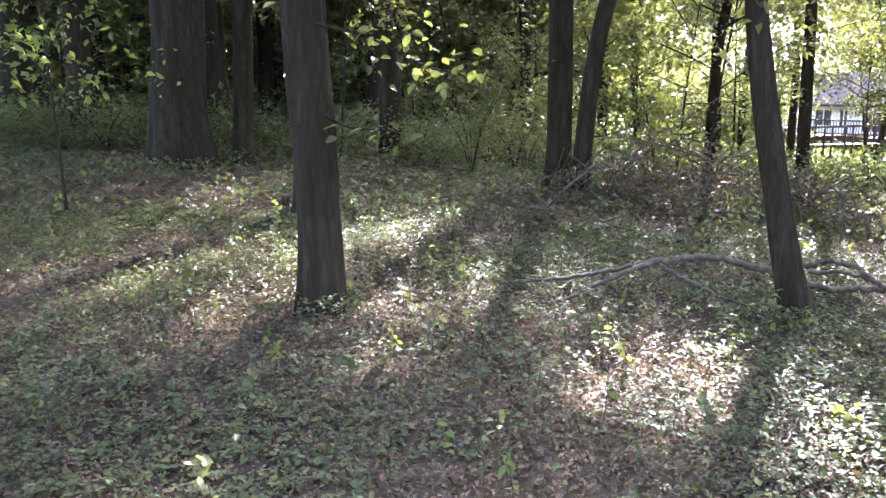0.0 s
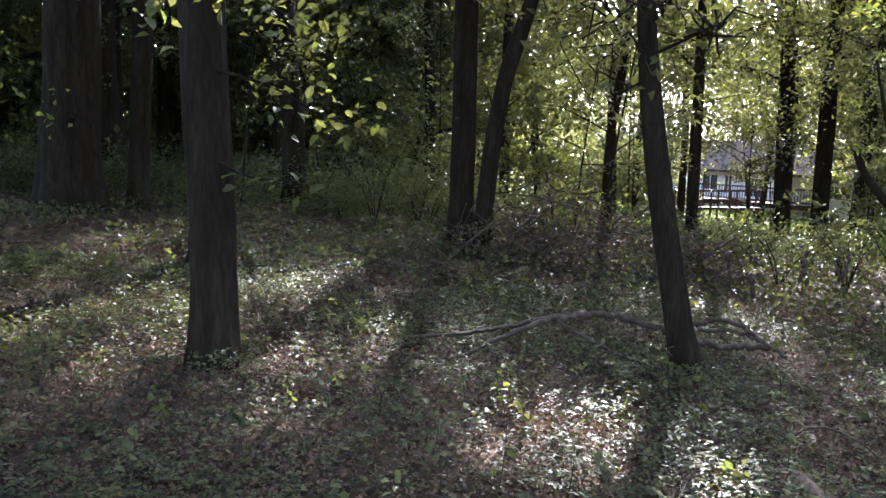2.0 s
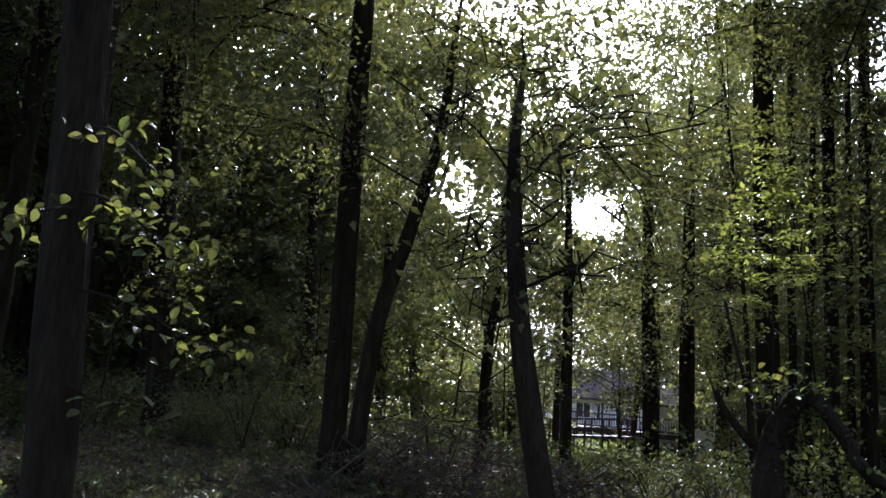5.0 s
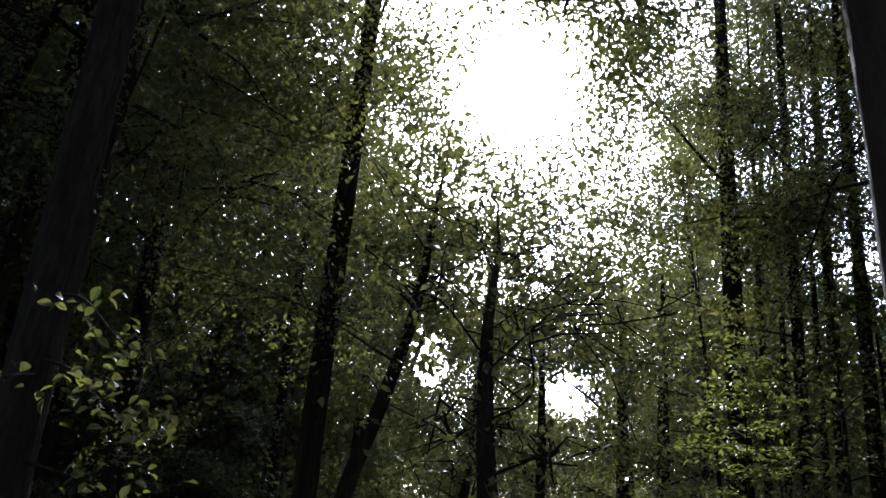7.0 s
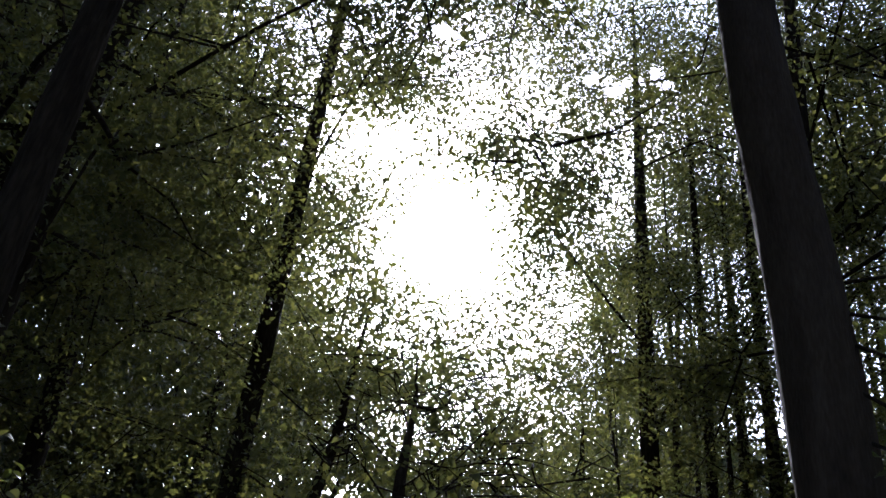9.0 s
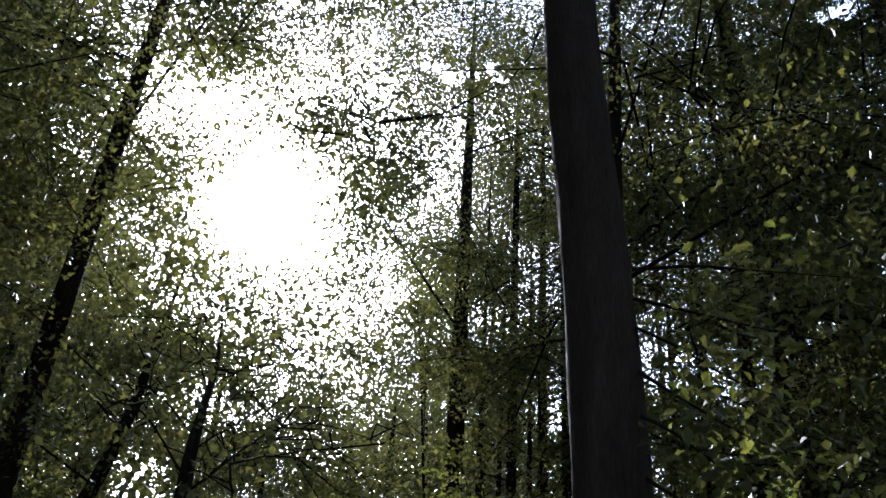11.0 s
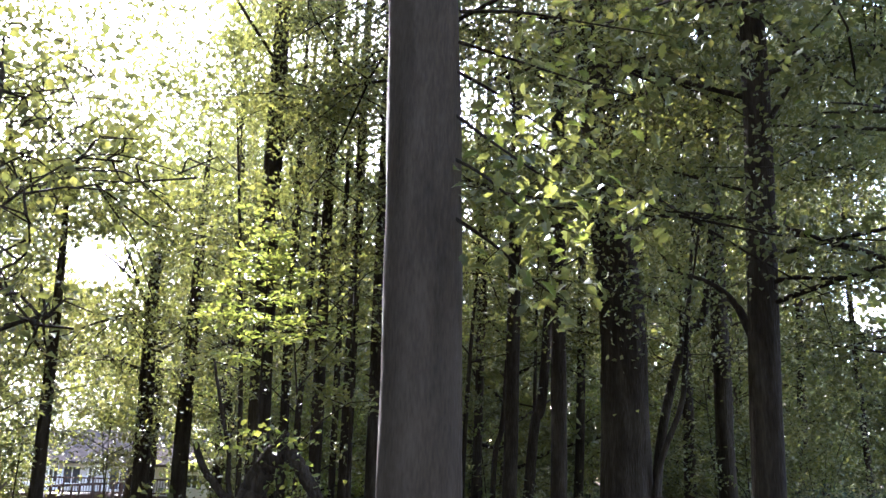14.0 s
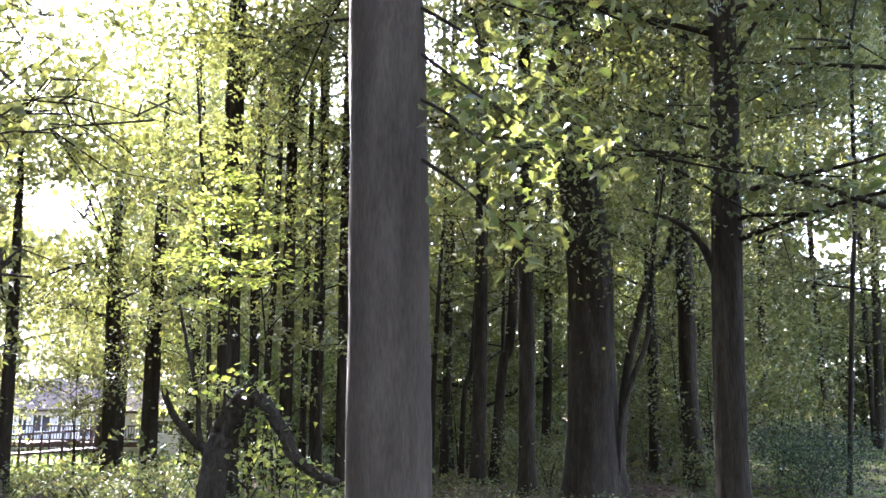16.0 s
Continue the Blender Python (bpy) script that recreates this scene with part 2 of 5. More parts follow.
WELLS_WIDE = [(23.0, 50.0, -2.4, 7.0), (18.0, 46.0, -2.2, 5.0), (20.0, 5.2, -0.2, 1.8), (25.0, 7.5, -0.2, 3.0), (28.0, 9.0, 1.5, 3.5), (5.4, 12.5, 3.0, 0.8), (7.0, 15.0, 3.5, 1.2),
              (10.0, 17.0, 3.0, 1.6), (12.5, 15.5, 3.0, 2.0), (9.0, 12.0, 3.0, 0.6), (15.0, 12.0, 3.0, 1.8), (12.5, 9.0, 4.0, 2.2), (15.0, 6.5, 4.0, 2.2), (18.0, 5.0, 5.0, 2.4), (10.0, 10.5, 4.0, 1.1), (11.0, 5.5, 6.5, 1.5)]

# small flecks of sunlight scattered over the forest floor
fleck = np.random.default_rng(21)
for i in range(34):
    a, d = radians(fleck.uniform(-24, 3)), fleck.uniform(4.0, 8.6)
    WELLS.append((d * math.sin(a), d * math.cos(a), 0.05, fleck.uniform(0.08, 0.16)))


def keep(p, ragged):
    """False for leaves that would close an opening in the canopy or a shaft of sunlight."""
    v = p - EYE
    az = np.degrees(np.arctan2(v[:, 0], v[:, 1]))
    el = np.degrees(np.arctan2(v[:, 2], np.hypot(v[:, 0], v[:, 1])))
    ok = np.ones(len(p), bool)
    for a, e, ra, re in OPENINGS:
        q = ((az - a) * np.cos(np.radians(e)) / ra) ** 2 + ((el - e) / re) ** 2
        ok &= q > ragged
    # leaves also thin out further round the sun, to spread that glare
    hazy = ((az - 20.2) * 0.85 / 12.5) ** 2 + ((el - 31.0) / 10) ** 2
    ok &= hazy * ragged > 0.01
    # nothing hangs between the clearing and the tall smooth trunk
    ok &= ~((az > 41) & (az < 55) & (np.hypot(p[:, 0], p[:, 1]) < 5.3))
    s = np.array(sun_dir)
    for x, y, z, r in WELLS + WELLS_WIDE:
        o = p - np.array((x, y, z))
        along = o @ s
        off = np.linalg.norm(o - along[:, None] * s, axis=1)
        ok &= (off > r * ragged) | (along < (0.8 if r < 0.7 else 4.0))
    return ok


# ---- mesh helpers ----
def mesh_from(name, verts, faces_flat, sizes, mat, smooth=False):
    me = bpy.data.meshes.new(name)
    verts = np.asarray(verts, np.float32)
    me.vertices.add(len(verts))
    me.vertices.foreach_set("co", verts.ravel())
    faces_flat, sizes = np.asarray(faces_flat, np.int32).ravel(), np.asarray(sizes, np.int32)
    me.loops.add(len(faces_flat))
    me.loops.foreach_set("vertex_index", faces_flat)
    me.polygons.add(len(sizes))
    me.polygons.foreach_set("loop_start", np.concatenate(([0], np.cumsum(sizes)[:-1])).astype(np.int32))
    if smooth:
        me.polygons.foreach_set("use_smooth", np.ones(len(sizes), bool))
    me.update(calc_edges=True)
    me.materials.append(mat)
    return me


def under(ob, parent):
    if parent is not None:
        ob.parent = parent
        ob.matrix_parent_inverse = Matrix.Identity(4)
    return ob


def part(name, bm, mat, parent, label="", smooth=False):
    me = bpy.data.meshes.new(name)
    bm.to_mesh(me)
    bm.free()
    me.materials.append(mat)
    if smooth:
        for f in me.polygons:
            f.use_smooth = True
    return tagged(under(new(name, me), parent), label)


def thing(name, x, y, z, label, category, group="", rz=0.0):
    e = tagged(new(name), label, category, group)
    e.matrix_world = pose(x, y, z, 0, 0, rz)
    return e


def curve_points(pts, n):
    """Catmull-Rom through pts."""
    pts = np.asarray(pts, float)
    ext = np.vstack((2 * pts[0] - pts[1], pts, 2 * pts[-1] - pts[-2]))
    out = []
    segs = len(pts) - 1
    for u in np.linspace(0, segs, n):
        i = min(int(u), segs - 1)
        f = u - i
        a, b, c, d = ext[i:i + 4]
        out.append(0.5 * (2 * b + (c - a) * f + (2 * a - 5 * b + 4 * c - d) * f * f + (3 * b - a - 3 * c + d) * f ** 3))
    return np.array(out)


def tube_arrays(pts, radii, sides, rough=0.0, flare=0.0, seed=0.0):
    """Verts and quads of a tapered, uneven tube along pts."""
    pts = np.asarray(pts, float)
    n = len(pts)
    tang = np.gradient(pts, axis=0)
    tang /= np.linalg.norm(tang, axis=1, keepdims=True) + 1e-9
    ref = np.array((0.0, 1.0, 0.0)) if abs(tang[0, 2]) > 0.7 else np.array((0.0, 0.0, 1.0))
    a = np.cross(tang, ref)
    a /= np.linalg.norm(a, axis=1, keepdims=True) + 1e-9
    b = np.cross(tang, a)
    ang = np.linspace(0, 2 * np.pi, sides, endpoint=False)
    length = np.concatenate(([0], np.cumsum(np.linalg.norm(np.diff(pts, axis=0), axis=1))))
    A, L = np.meshgrid(ang, length)
    k = 1 + rough * (0.5 * np.sin(7 * A + 0.9 * np.sin(2.3 * L + seed) + seed) + 0.35 * np.sin(13 * A + 1.7 * np.sin(3.7 * L + 2 * seed)) + 0.3 * np.sin(3 * A + 1.1 * L + seed) + 0.25 * np.sin(5.3 * L + 2 * A))
    if flare:
        k += flare * np.exp(-L / (0.08 + (1.5 if radii[0] > 0.35 else 0.9) * radii[0])) * (0.75 + 0.5 * np.sin(4 * A + seed) + 0.25 * np.sin(7 * A + 2 * seed))
    R = np.asarray(radii)[:, None] * k
    V = pts[:, None, :] + R[..., None] * (np.cos(A)[..., None] * a[:, None, :] + np.sin(A)[..., None] * b[:, None, :])
    i = np.arange(n - 1)[:, None] * sides
    j = np.arange(sides)[None, :]
    j2 = (j + 1) % sides
    F = np.stack((i + j, i + j2, i + sides + j2, i + sides + j), -1).reshape(-1, 4)
    return V.reshape(-1, 3), F


class Tubes:
    """Collects several tubes into one mesh."""
    def __init__(self):
        self.v, self.f, self.n = [], [], 0

    def add(self, pts, radii, sides, rough=0.0, flare=0.0, seed=0.0):
        v, f = tube_arrays(pts, radii, sides, rough, flare, seed)
        self.v.append(v)
        self.f.append(f + self.n)
        self.n += len(v)

    def mesh(self, name, mat, shift=(0, 0, 0)):
        f = np.concatenate(self.f)
        return mesh_from(name, np.concatenate(self.v) - np.asarray(shift), f, np.full(len(f), 4), mat, True)


def leaf_arrays(p, size, up_bias, r, wide=0.62, fold=0.18, six=False):
    """Folded, slightly bent leaves at points p: kites, or six-cornered blades."""
    n = len(p)
    nrm = r.normal(0, 1, (n, 3)) * (1 - up_bias)
    nrm[:, 2] += up_bias * 1.3
    nrm /= np.linalg.norm(nrm, axis=1, keepdims=True) + 1e-9
    t = r.normal(0, 1, (n, 3))
    t -= (t * nrm).sum(1, keepdims=True) * nrm
    t /= np.linalg.norm(t, axis=1, keepdims=True) + 1e-9
    s = np.cross(nrm, t)
    size = (np.ones(n) * size)[:, None]
    w = size * wide * 0.5 * r.uniform(0.75, 1.2, (n, 1))
    lift = nrm * size * fold * r.uniform(0.2, 1.3, (n, 1))
    droop = -nrm * size * 0.25 * r.uniform(0, 1, (n, 1))
    if not six:
        V = np.stack((p, p + t * size * 0.45 + s * w + lift, p + t * size + droop, p + t * size * 0.45 - s * w + lift), 1)
        b = np.arange(n)[:, None] * 4
        F = np.concatenate((b + [[0, 1, 2]], b + [[0, 2, 3]]), 1)
        return V.reshape(-1, 3), F.reshape(-1, 3)
    V = np.stack((p, p + t * size * 0.28 + s * w * 0.9 + lift * 0.8, p + t * size * 0.66 + s * w * 0.75 + lift * 0.8 + droop * 0.5, p + t * size + droop,
                  p + t * size * 0.66 - s * w * 0.75 + lift * 0.8 + droop * 0.5, p + t * size * 0.28 - s * w * 0.9 + lift * 0.8, p + t * size * 0.5 + droop * 0.2), 1)
    b = np.arange(n)[:, None] * 7
    F = np.concatenate([b + [[6, i, (i + 1) % 6]] for i in range(6)], 1)
    return V.reshape(-1, 3), F.reshape(-1, 3)


def leaf_mesh(name, p, size, mat, up_bias=0.45, shift=(0, 0, 0), wide=0.62, six=False, fold=0.18):
    v, f = leaf_arrays(np.asarray(p), size, up_bias, rng, wide, fold, six)
    return mesh_from(name, v - np.asarray(shift), f, np.full(len(f), 3), mat)


# ---- ground ----
def make_ground():
    rad = np.concatenate((np.linspace(0, 16, 90), np.linspace(16.5, 60, 70), [75, 100, 150, 250, 400, 700, 1200]))
    sides = 200
    ang = np.linspace(0, 2 * np.pi, sides, endpoint=False)
    R, A = np.meshgrid(rad, ang, indexing="ij")
    X, Y = R * np.sin(A), R * np.cos(A)
    V = np.stack((X, Y, gz(X, Y)), -1).reshape(-1, 3)
    i = np.arange(len(rad) - 1)[:, None] * sides
    j = np.arange(sides)[None, :]
    F = np.stack((i + j, i + sides + j, i + sides + (j + 1) % sides, i + (j + 1) % sides), -1).reshape(-1, 4)
    me = mesh_from("ground", V, F, np.full(len(F), 4), SOIL, True)
    tagged(new("ground", me), "dark soil of a shaded forest floor, sloping gently", "ground", kind="structure")


make_ground()


def sector(n, r0, r1, a0, a1, r):
    d = np.sqrt(r.uniform(r0 * r0, r1 * r1, n))
    a = np.radians(r.uniform(a0, a1, n))
    return d * np.sin(a), d * np.cos(a)


def patchy(x, y, s, seed):
    return np.sin(s * x + seed) * np.sin(s * 0.8 * y + 2 * seed) + 0.6 * np.sin(s * 2.3 * x - s * y + seed) + 0.5 * np.sin(s * 1.9 * y + s * 1.1 * x + 3 * seed)


def floor_layer(name, n, r0, r1, a0, a1, size, height, mat, label, category, up, thresh=-9, seed=1.0, six=False, clump=0):
    x, y = sector(n, r0, r1, a0, a1, rng)
    if clump:
        k = len(x) // clump
        x = np.repeat(x[:k], clump) + rng.normal(0, 0.09, k * clump)
        y = np.repeat(y[:k], clump) + rng.normal(0, 0.09, k * clump)
    ok = patchy(x, y, 1.3, seed) > thresh + rng.normal(0, 0.4, len(x))
    az = np.degrees(np.arctan2(x, y))
    ok &= ~((az > 16) & (az < 36) & (np.hypot(x, y) > 26))
    ok &= ~((az > 68.5 + 2 * np.sin(y)) & (np.hypot(x, y) > 14) & (np.hypot(x, y) < 34))
    bare = ((x - 0.1) / 1.7) ** 2 + ((y - 4.7) / 1.2) ** 2 < rng.uniform(0.3, 1.6, len(x))
    ok &= ~(bare & (rng.uniform(0, 1, len(x)) < 0.6)) | (mat is LITTER)
    x, y = x[ok], y[ok]
    h = height * rng.uniform(0.05, 1.0, len(x)) ** 1.5 * np.clip(1 + 0.5 * patchy(x, y, 0.8, seed + 1), 0.2, 2)
    p = np.stack((x, y, gz(x, y) + 0.012 + h), -1)
    me = leaf_mesh(name, p, size * rng.uniform(0.45, 1.35, len(p)), mat, up, six=six, wide=0.55 if mat is LITTER else 0.7)
    tagged(new(name, me), label, category, kind="stuff")


def plant_layer(n, r0, r1, a0, a1, size, height, mat, label, thresh, seed, six, per=7):
    """Low plants, each a whorl of spreading leaves on a short stem, in patches."""
    x, y = sector(n, r0, r1, a0, a1, rng)
    near_bare = ((x - 0.1) / 1.7) ** 2 + ((y - 4.7) / 1.2) ** 2
    ok = (patchy(x, y, 1.3, seed) > thresh + rng.normal(0, 0.45, n)) & ((near_bare > 1) | (rng.uniform(0, 1, n) < 0.45))
    x, y = x[ok], y[ok]
    k = len(x)
    h = height * rng.uniform(0.25, 1.0, k) * np.clip(1 + 0.45 * patchy(x, y, 0.8, seed + 1), 0.35, 1.8)
    sz = size * rng.uniform(0.6, 1.35, k)
    a = rng.uniform(0, 2 * np.pi, (k, 1)) + np.arange(per)[None, :] * 2.4 + rng.normal(0, 0.3, (k, per))
    reach = sz[:, None] * rng.uniform(0.15, 1.25, (k, per))
    px, py = x[:, None] + np.sin(a) * reach, y[:, None] + np.cos(a) * reach
    pz = (gz(x, y) + 0.015)[:, None] + h[:, None] * rng.uniform(0.45, 1.0, (k, per))
    p = np.stack((px, py, pz), -1).reshape(-1, 3)
    me = leaf_mesh("ground_cover", p, np.repeat(sz, per) * rng.uniform(0.75, 1.2, k * per), mat, 0.76, six=six, wide=0.66)
    tagged(new("ground_cover", me), label, "ground cover", kind="stuff")


floor_layer("leaf_litter", 44000, 2.2, 5.2, -42, 52, 0.03, 0.025, LITTER, "dry brown fallen leaves scattered on the forest floor", "leaf litter", 0.6)
floor_layer("leaf_litter", 52000, 5.2, 9.5, -42, 52, 0.04, 0.03, LITTER, "dry brown fallen leaves between the trunks", "leaf litter", 0.6)
floor_layer("leaf_litter", 26000, 9.5, 24, -45, 85, 0.1, 0.03, LITTER, "dry brown fallen leaves under distant trees", "leaf litter", 0.7)
floor_layer("leaf_litter", 9000, 0.2, 2.3, -180, 180, 0.05, 0.025, LITTER, "dry brown fallen leaves on trodden soil", "leaf litter", 0.6)
floor_layer("leaf_litter", 26000, 2.2, 13, 52, 318, 0.085, 0.03, LITTER, "dry brown fallen leaves behind the clearing", "leaf litter", 0.6)
floor_layer("ground_cover", 22000, 2.2, 13, 52, 318, 0.075, 0.14, HERB, "low leafy green ground cover behind the clearing", "ground cover", 0.45, -0.75, 1.0)
plant_layer(3600, 2.2, 4.4, -42, 52, 0.03, 0.11, HERB, "low broad-leaved green ground cover plants in patchy shade", -0.7, 1.0, True)
plant_layer(10500, 4.4, 8.6, -42, 52, 0.035, 0.13, HERB, "low broad-leaved green ground cover between the trunks", -0.6, 1.0, False)
floor_layer("ground_cover", 24000, 2.2, 8.2, -42, 52, 0.028, 0.07, HERB, "tiny green seedlings and ivy between fallen leaves", "ground cover", 0.45, -0.5, 1.6)
floor_layer("ground_cover", 66000, 8, 18, -45, 85, 0.068, 0.2, HERB, "knee-high green undergrowth of the forest floor", "undergrowth", 0.5, -0.5, 2.0)
floor_layer("undergrowth", 46000, 16, 46, -45, 90, 0.17, 0.7, HERB, "dense green undergrowth below distant trees", "undergrowth", 0.4, -0.5, 3.0)
floor_layer("undergrowth", 15000, 44, 85, -50, 98, 0.45, 1.6, HERB, "far green undergrowth at the edge of the woods", "undergrowth", 0.35, -1.5, 4.0)


# ---- trees ----
def limbs_of(pts, r0, hb, rc, H, n, r):
    """Limb curves that leave the trunk above hb."""
    total = curve_points(pts, 60)
    out = []
    for i in range(n):
        z = hb * 0.75 + (H * 0.96 - hb * 0.75) * ((i + r.uniform(0.1, 0.9)) / n)
        k = int(np.argmin(np.abs(total[:, 2] - total[0, 2] - z)))
        o = total[k]
        f = (z - hb * 0.75) / (H - hb * 0.75)
        ln = rc * (0.55 + 0.75 * math.sin(math.pi * min(1, f * 0.85 + 0.18))) * r.uniform(0.75, 1.15)
        az = i * 2.4 + r.uniform(-0.5, 0.5)
        rise = 0.25 + 0.7 * f + r.uniform(-0.15, 0.2)
        dv = np.array((math.sin(az), math.cos(az), rise))
        mid = o + dv * ln * 0.5 + r.normal(0, 0.12, 3)
        end = o + np.array((dv[0], dv[1], rise * 0.75)) * ln + r.normal(0, 0.2, 3)
        out.append((np.array((o, mid, end)), max(0.012, r0 * (1 - z / (H * 1.05)) * 0.5)))
    return out


def crown_points(limbs, n, spread, r, ragged_low=0.55, flat=0.6):
    per = max(1, n // (len(limbs) * 14))
    pts, twigs = [], []
    for c, rad in limbs:
        ln = np.linalg.norm(c[2] - c[0])
        for j in range(14):
            u = r.uniform(0.25, 1.0) * 2
            i = min(1, int(u))
            o = c[i] + (c[i + 1] - c[i]) * (u - i)
            dv = r.normal(0, 1, 3) * (1, 1, 0.55)
            e = o + dv / np.linalg.norm(dv) * ln * r.uniform(0.12, 0.5)
            twigs.append((o, e, rad))
            w = r.uniform(0.1, 1.1, per)[:, None]
            pts.append(o + (e - o) * w + r.normal(0, spread, (per, 3)) * (1, 1, flat))
    p = np.concatenate(pts)
    return p, twigs


FULL = {"near": (0.085, 15, 0.32), "mid": (0.088, 12, 0.4), "tall": (0.14, 14, 0.5)}


def tree(pts, r0, hb, leaves, rc, kind, label, bark=None, leaf=None):
    """A tree: trunk along pts, main limbs, fine branches and a crown of many leaves."""
    pts = np.asarray(pts)
    base = pts[0].copy()
    base[2] = float(gz(base[0], base[1]))
    pts[0] = base - (0, 0, 0.12)
    H = pts[-1][2] - base[2]
    size, nl, spread = FULL[kind]
    e = thing("tree", *base, label, "tree", "forest trees")
    tb = Tubes()
    line = curve_points(pts, 90 if kind == "near" else 40)
    hh = (line[:, 2] - line[0, 2]) / H
    rad = r0 * np.clip(1.02 - 0.35 * hh - 0.6 * hh ** 3, 0.08, 1.1)
    tb.add(line, rad, 40 if kind == "near" else 18, 0.035, 0.55, base[0])
    under(new("trunk", tb.mesh("trunk", bark or BARK, base)), e)
    limbs = limbs_of(pts, r0, hb, rc, H, nl, rng)
    p, twigs = crown_points(limbs, int(leaves * {"near": 1.75, "mid": 1.45, "tall": 1.1}[kind]), spread, rng)
    for c, lr in limbs:
        q = curve_points(c, 9)
        if not keep(q, 0.7).all():
            continue
        lt = Tubes()
        lt.add(q, lr * 0.62 * np.linspace(1, 0.2, 9), 8, 0.06)
        under(new("limb", lt.mesh("limb", bark or BARK, base)), e)
    bt = Tubes()
    for o, t, lr in twigs:
        m = (o + t) / 2 + rng.normal(0, 0.08, 3)
        if keep(np.array((o, m, t)), 1.15).all():
            bt.add(np.array((o, m, t)), np.array((0.35, 0.2, 0.06)) * lr + 0.003, 3)
    tagged(under(new("branchwork", bt.mesh("branchwork", bark or BARK, base)), e), kind="stuff")
    p = p[keep(p, rng.uniform(0.45, 1.5, len(p)) ** 1.3)]
    # the high and outer leaves, only seen by the sunlight, are fewer and larger
    el = np.degrees(np.arctan2(p[:, 2] - 1.6, np.hypot(p[:, 0], p[:, 1])))
    az = np.degrees(np.arctan2(p[:, 0], p[:, 1]))
    outer = (el > 51) | (az < -36) | (az > 84)
    stay = ~outer | (rng.uniform(0, 1, len(p)) < 0.16)
    p, big = p[stay], np.where(outer, 2.4, 1.0)[stay]
    me = leaf_mesh("crown", p, size * big * rng.uniform(0.6, 1.25, len(p)), leaf or LEAF, 0.35, base)
    under(new("crown", me), e)
    return e


tree([(-0.76, 4.99, 0.14), (-0.78, 5.03, 1.15), (-0.86, 5.03, 2.79), (-1.10, 5.05, 10.90), (-1.34, 5.09, 19.00)],
     0.136, 7.0, 32000, 4.2, 'near', 'straight tree with finely furrowed bark in low ground cover')
tree([(2.54, 5.54, -0.02), (2.38, 5.61, 0.54), (2.17, 5.79, 1.93), (2.06, 5.83, 3.16), (2.11, 5.87, 3.99), (2.09, 5.87, 4.19), (2.08, 5.88, 4.40)],
     0.099, 2.9, 600, 0.8, 'near', 'slender tree leaning over fallen branches')
tree([(4.22, 3.73, -0.14), (4.16, 3.80, 4.31), (3.94, 3.84, 7.54), (3.81, 3.89, 14.27), (3.69, 3.94, 21.00)],
     0.272, 12.5, 30000, 4.2, 'near', 'tall straight tree with smooth brown-grey trunk', BARK_SMOOTH)
tree([(12.18, 6.83, -0.12), (12.18, 6.82, 2.50), (12.18, 6.83, 4.00), (11.99, 7.15, 8.14), (11.92, 7.27, 14.57), (11.85, 7.39, 21.00)],
     0.383, 8.0, 28000, 4.8, 'near', 'thick dark tree with flared root base')
tree([(9.70, 3.66, -0.18), (9.72, 3.62, 2.26), (9.74, 3.55, 4.27), (9.76, 3.50, 6.39), (9.79, 3.43, 12.70), (9.82, 3.35, 19.00)],
     0.183, 7.5, 22000, 4.0, 'near', 'straight slim tree with forking side limb')
tree([(15.45, 6.52, -0.12), (15.43, 6.57, 1.58), (15.43, 6.56, 3.86), (15.42, 6.59, 10.93), (15.41, 6.62, 18.00)],
     0.173, 7.0, 16200, 3.6, 'mid', 'slender forest tree with dark bark and green crown')
tree([(12.37, 8.23, -0.14), (12.38, 8.21, 2.16), (12.38, 8.21, 3.76), (12.39, 8.19, 11.38), (12.40, 8.17, 19.00)],
     0.143, 8.0, 16200, 3.6, 'mid', 'slender forest tree with dark bark and green crown')
tree([(13.46, 10.13, -0.19), (13.50, 10.08, 2.23), (13.51, 10.06, 4.06), (13.56, 10.00, 11.53), (13.61, 9.94, 19.00)],
     0.145, 8.0, 16200, 3.6, 'mid', 'slender forest tree with dark bark and green crown')
tree([(14.04, 10.18, -0.18), (14.17, 10.01, 2.13), (14.29, 9.85, 3.18), (14.51, 9.53, 9.59), (14.74, 9.21, 16.00)],
     0.108, 7.0, 10800, 3.0, 'mid', 'slender forest tree with dark bark and green crown')
tree([(10.85, 12.84, -0.27), (10.84, 12.84, 2.19), (10.80, 12.88, 6.10), (10.78, 12.90, 12.55), (10.75, 12.92, 19.00)],
     0.128, 8.0, 16200, 3.6, 'mid', 'slender forest tree with dark bark and green crown')
tree([(12.29, 13.58, -0.36), (12.29, 13.58, 2.74), (12.28, 13.59, 6.80), (12.27, 13.59, 12.90), (12.27, 13.60, 19.00)],
     0.139, 8.0, 16200, 3.6, 'mid', 'slender forest tree with dark bark and green crown')
tree([(10.66, 11.00, -0.21), (10.65, 11.01, 2.56), (10.64, 11.02, 4.13), (10.62, 11.04, 11.06), (10.60, 11.06, 18.00)],
     0.132, 8.0, 13500, 3.4, 'mid', 'slender forest tree with dark bark and green crown')
tree([(9.14, 12.26, -0.19), (9.07, 12.31, 2.53), (9.03, 12.34, 4.15), (8.99, 12.37, 6.71), (8.92, 12.42, 12.85), (8.85, 12.46, 19.00)],
     0.201, 9.0, 17550, 4.0, 'mid', 'tree with trunk forking high up')
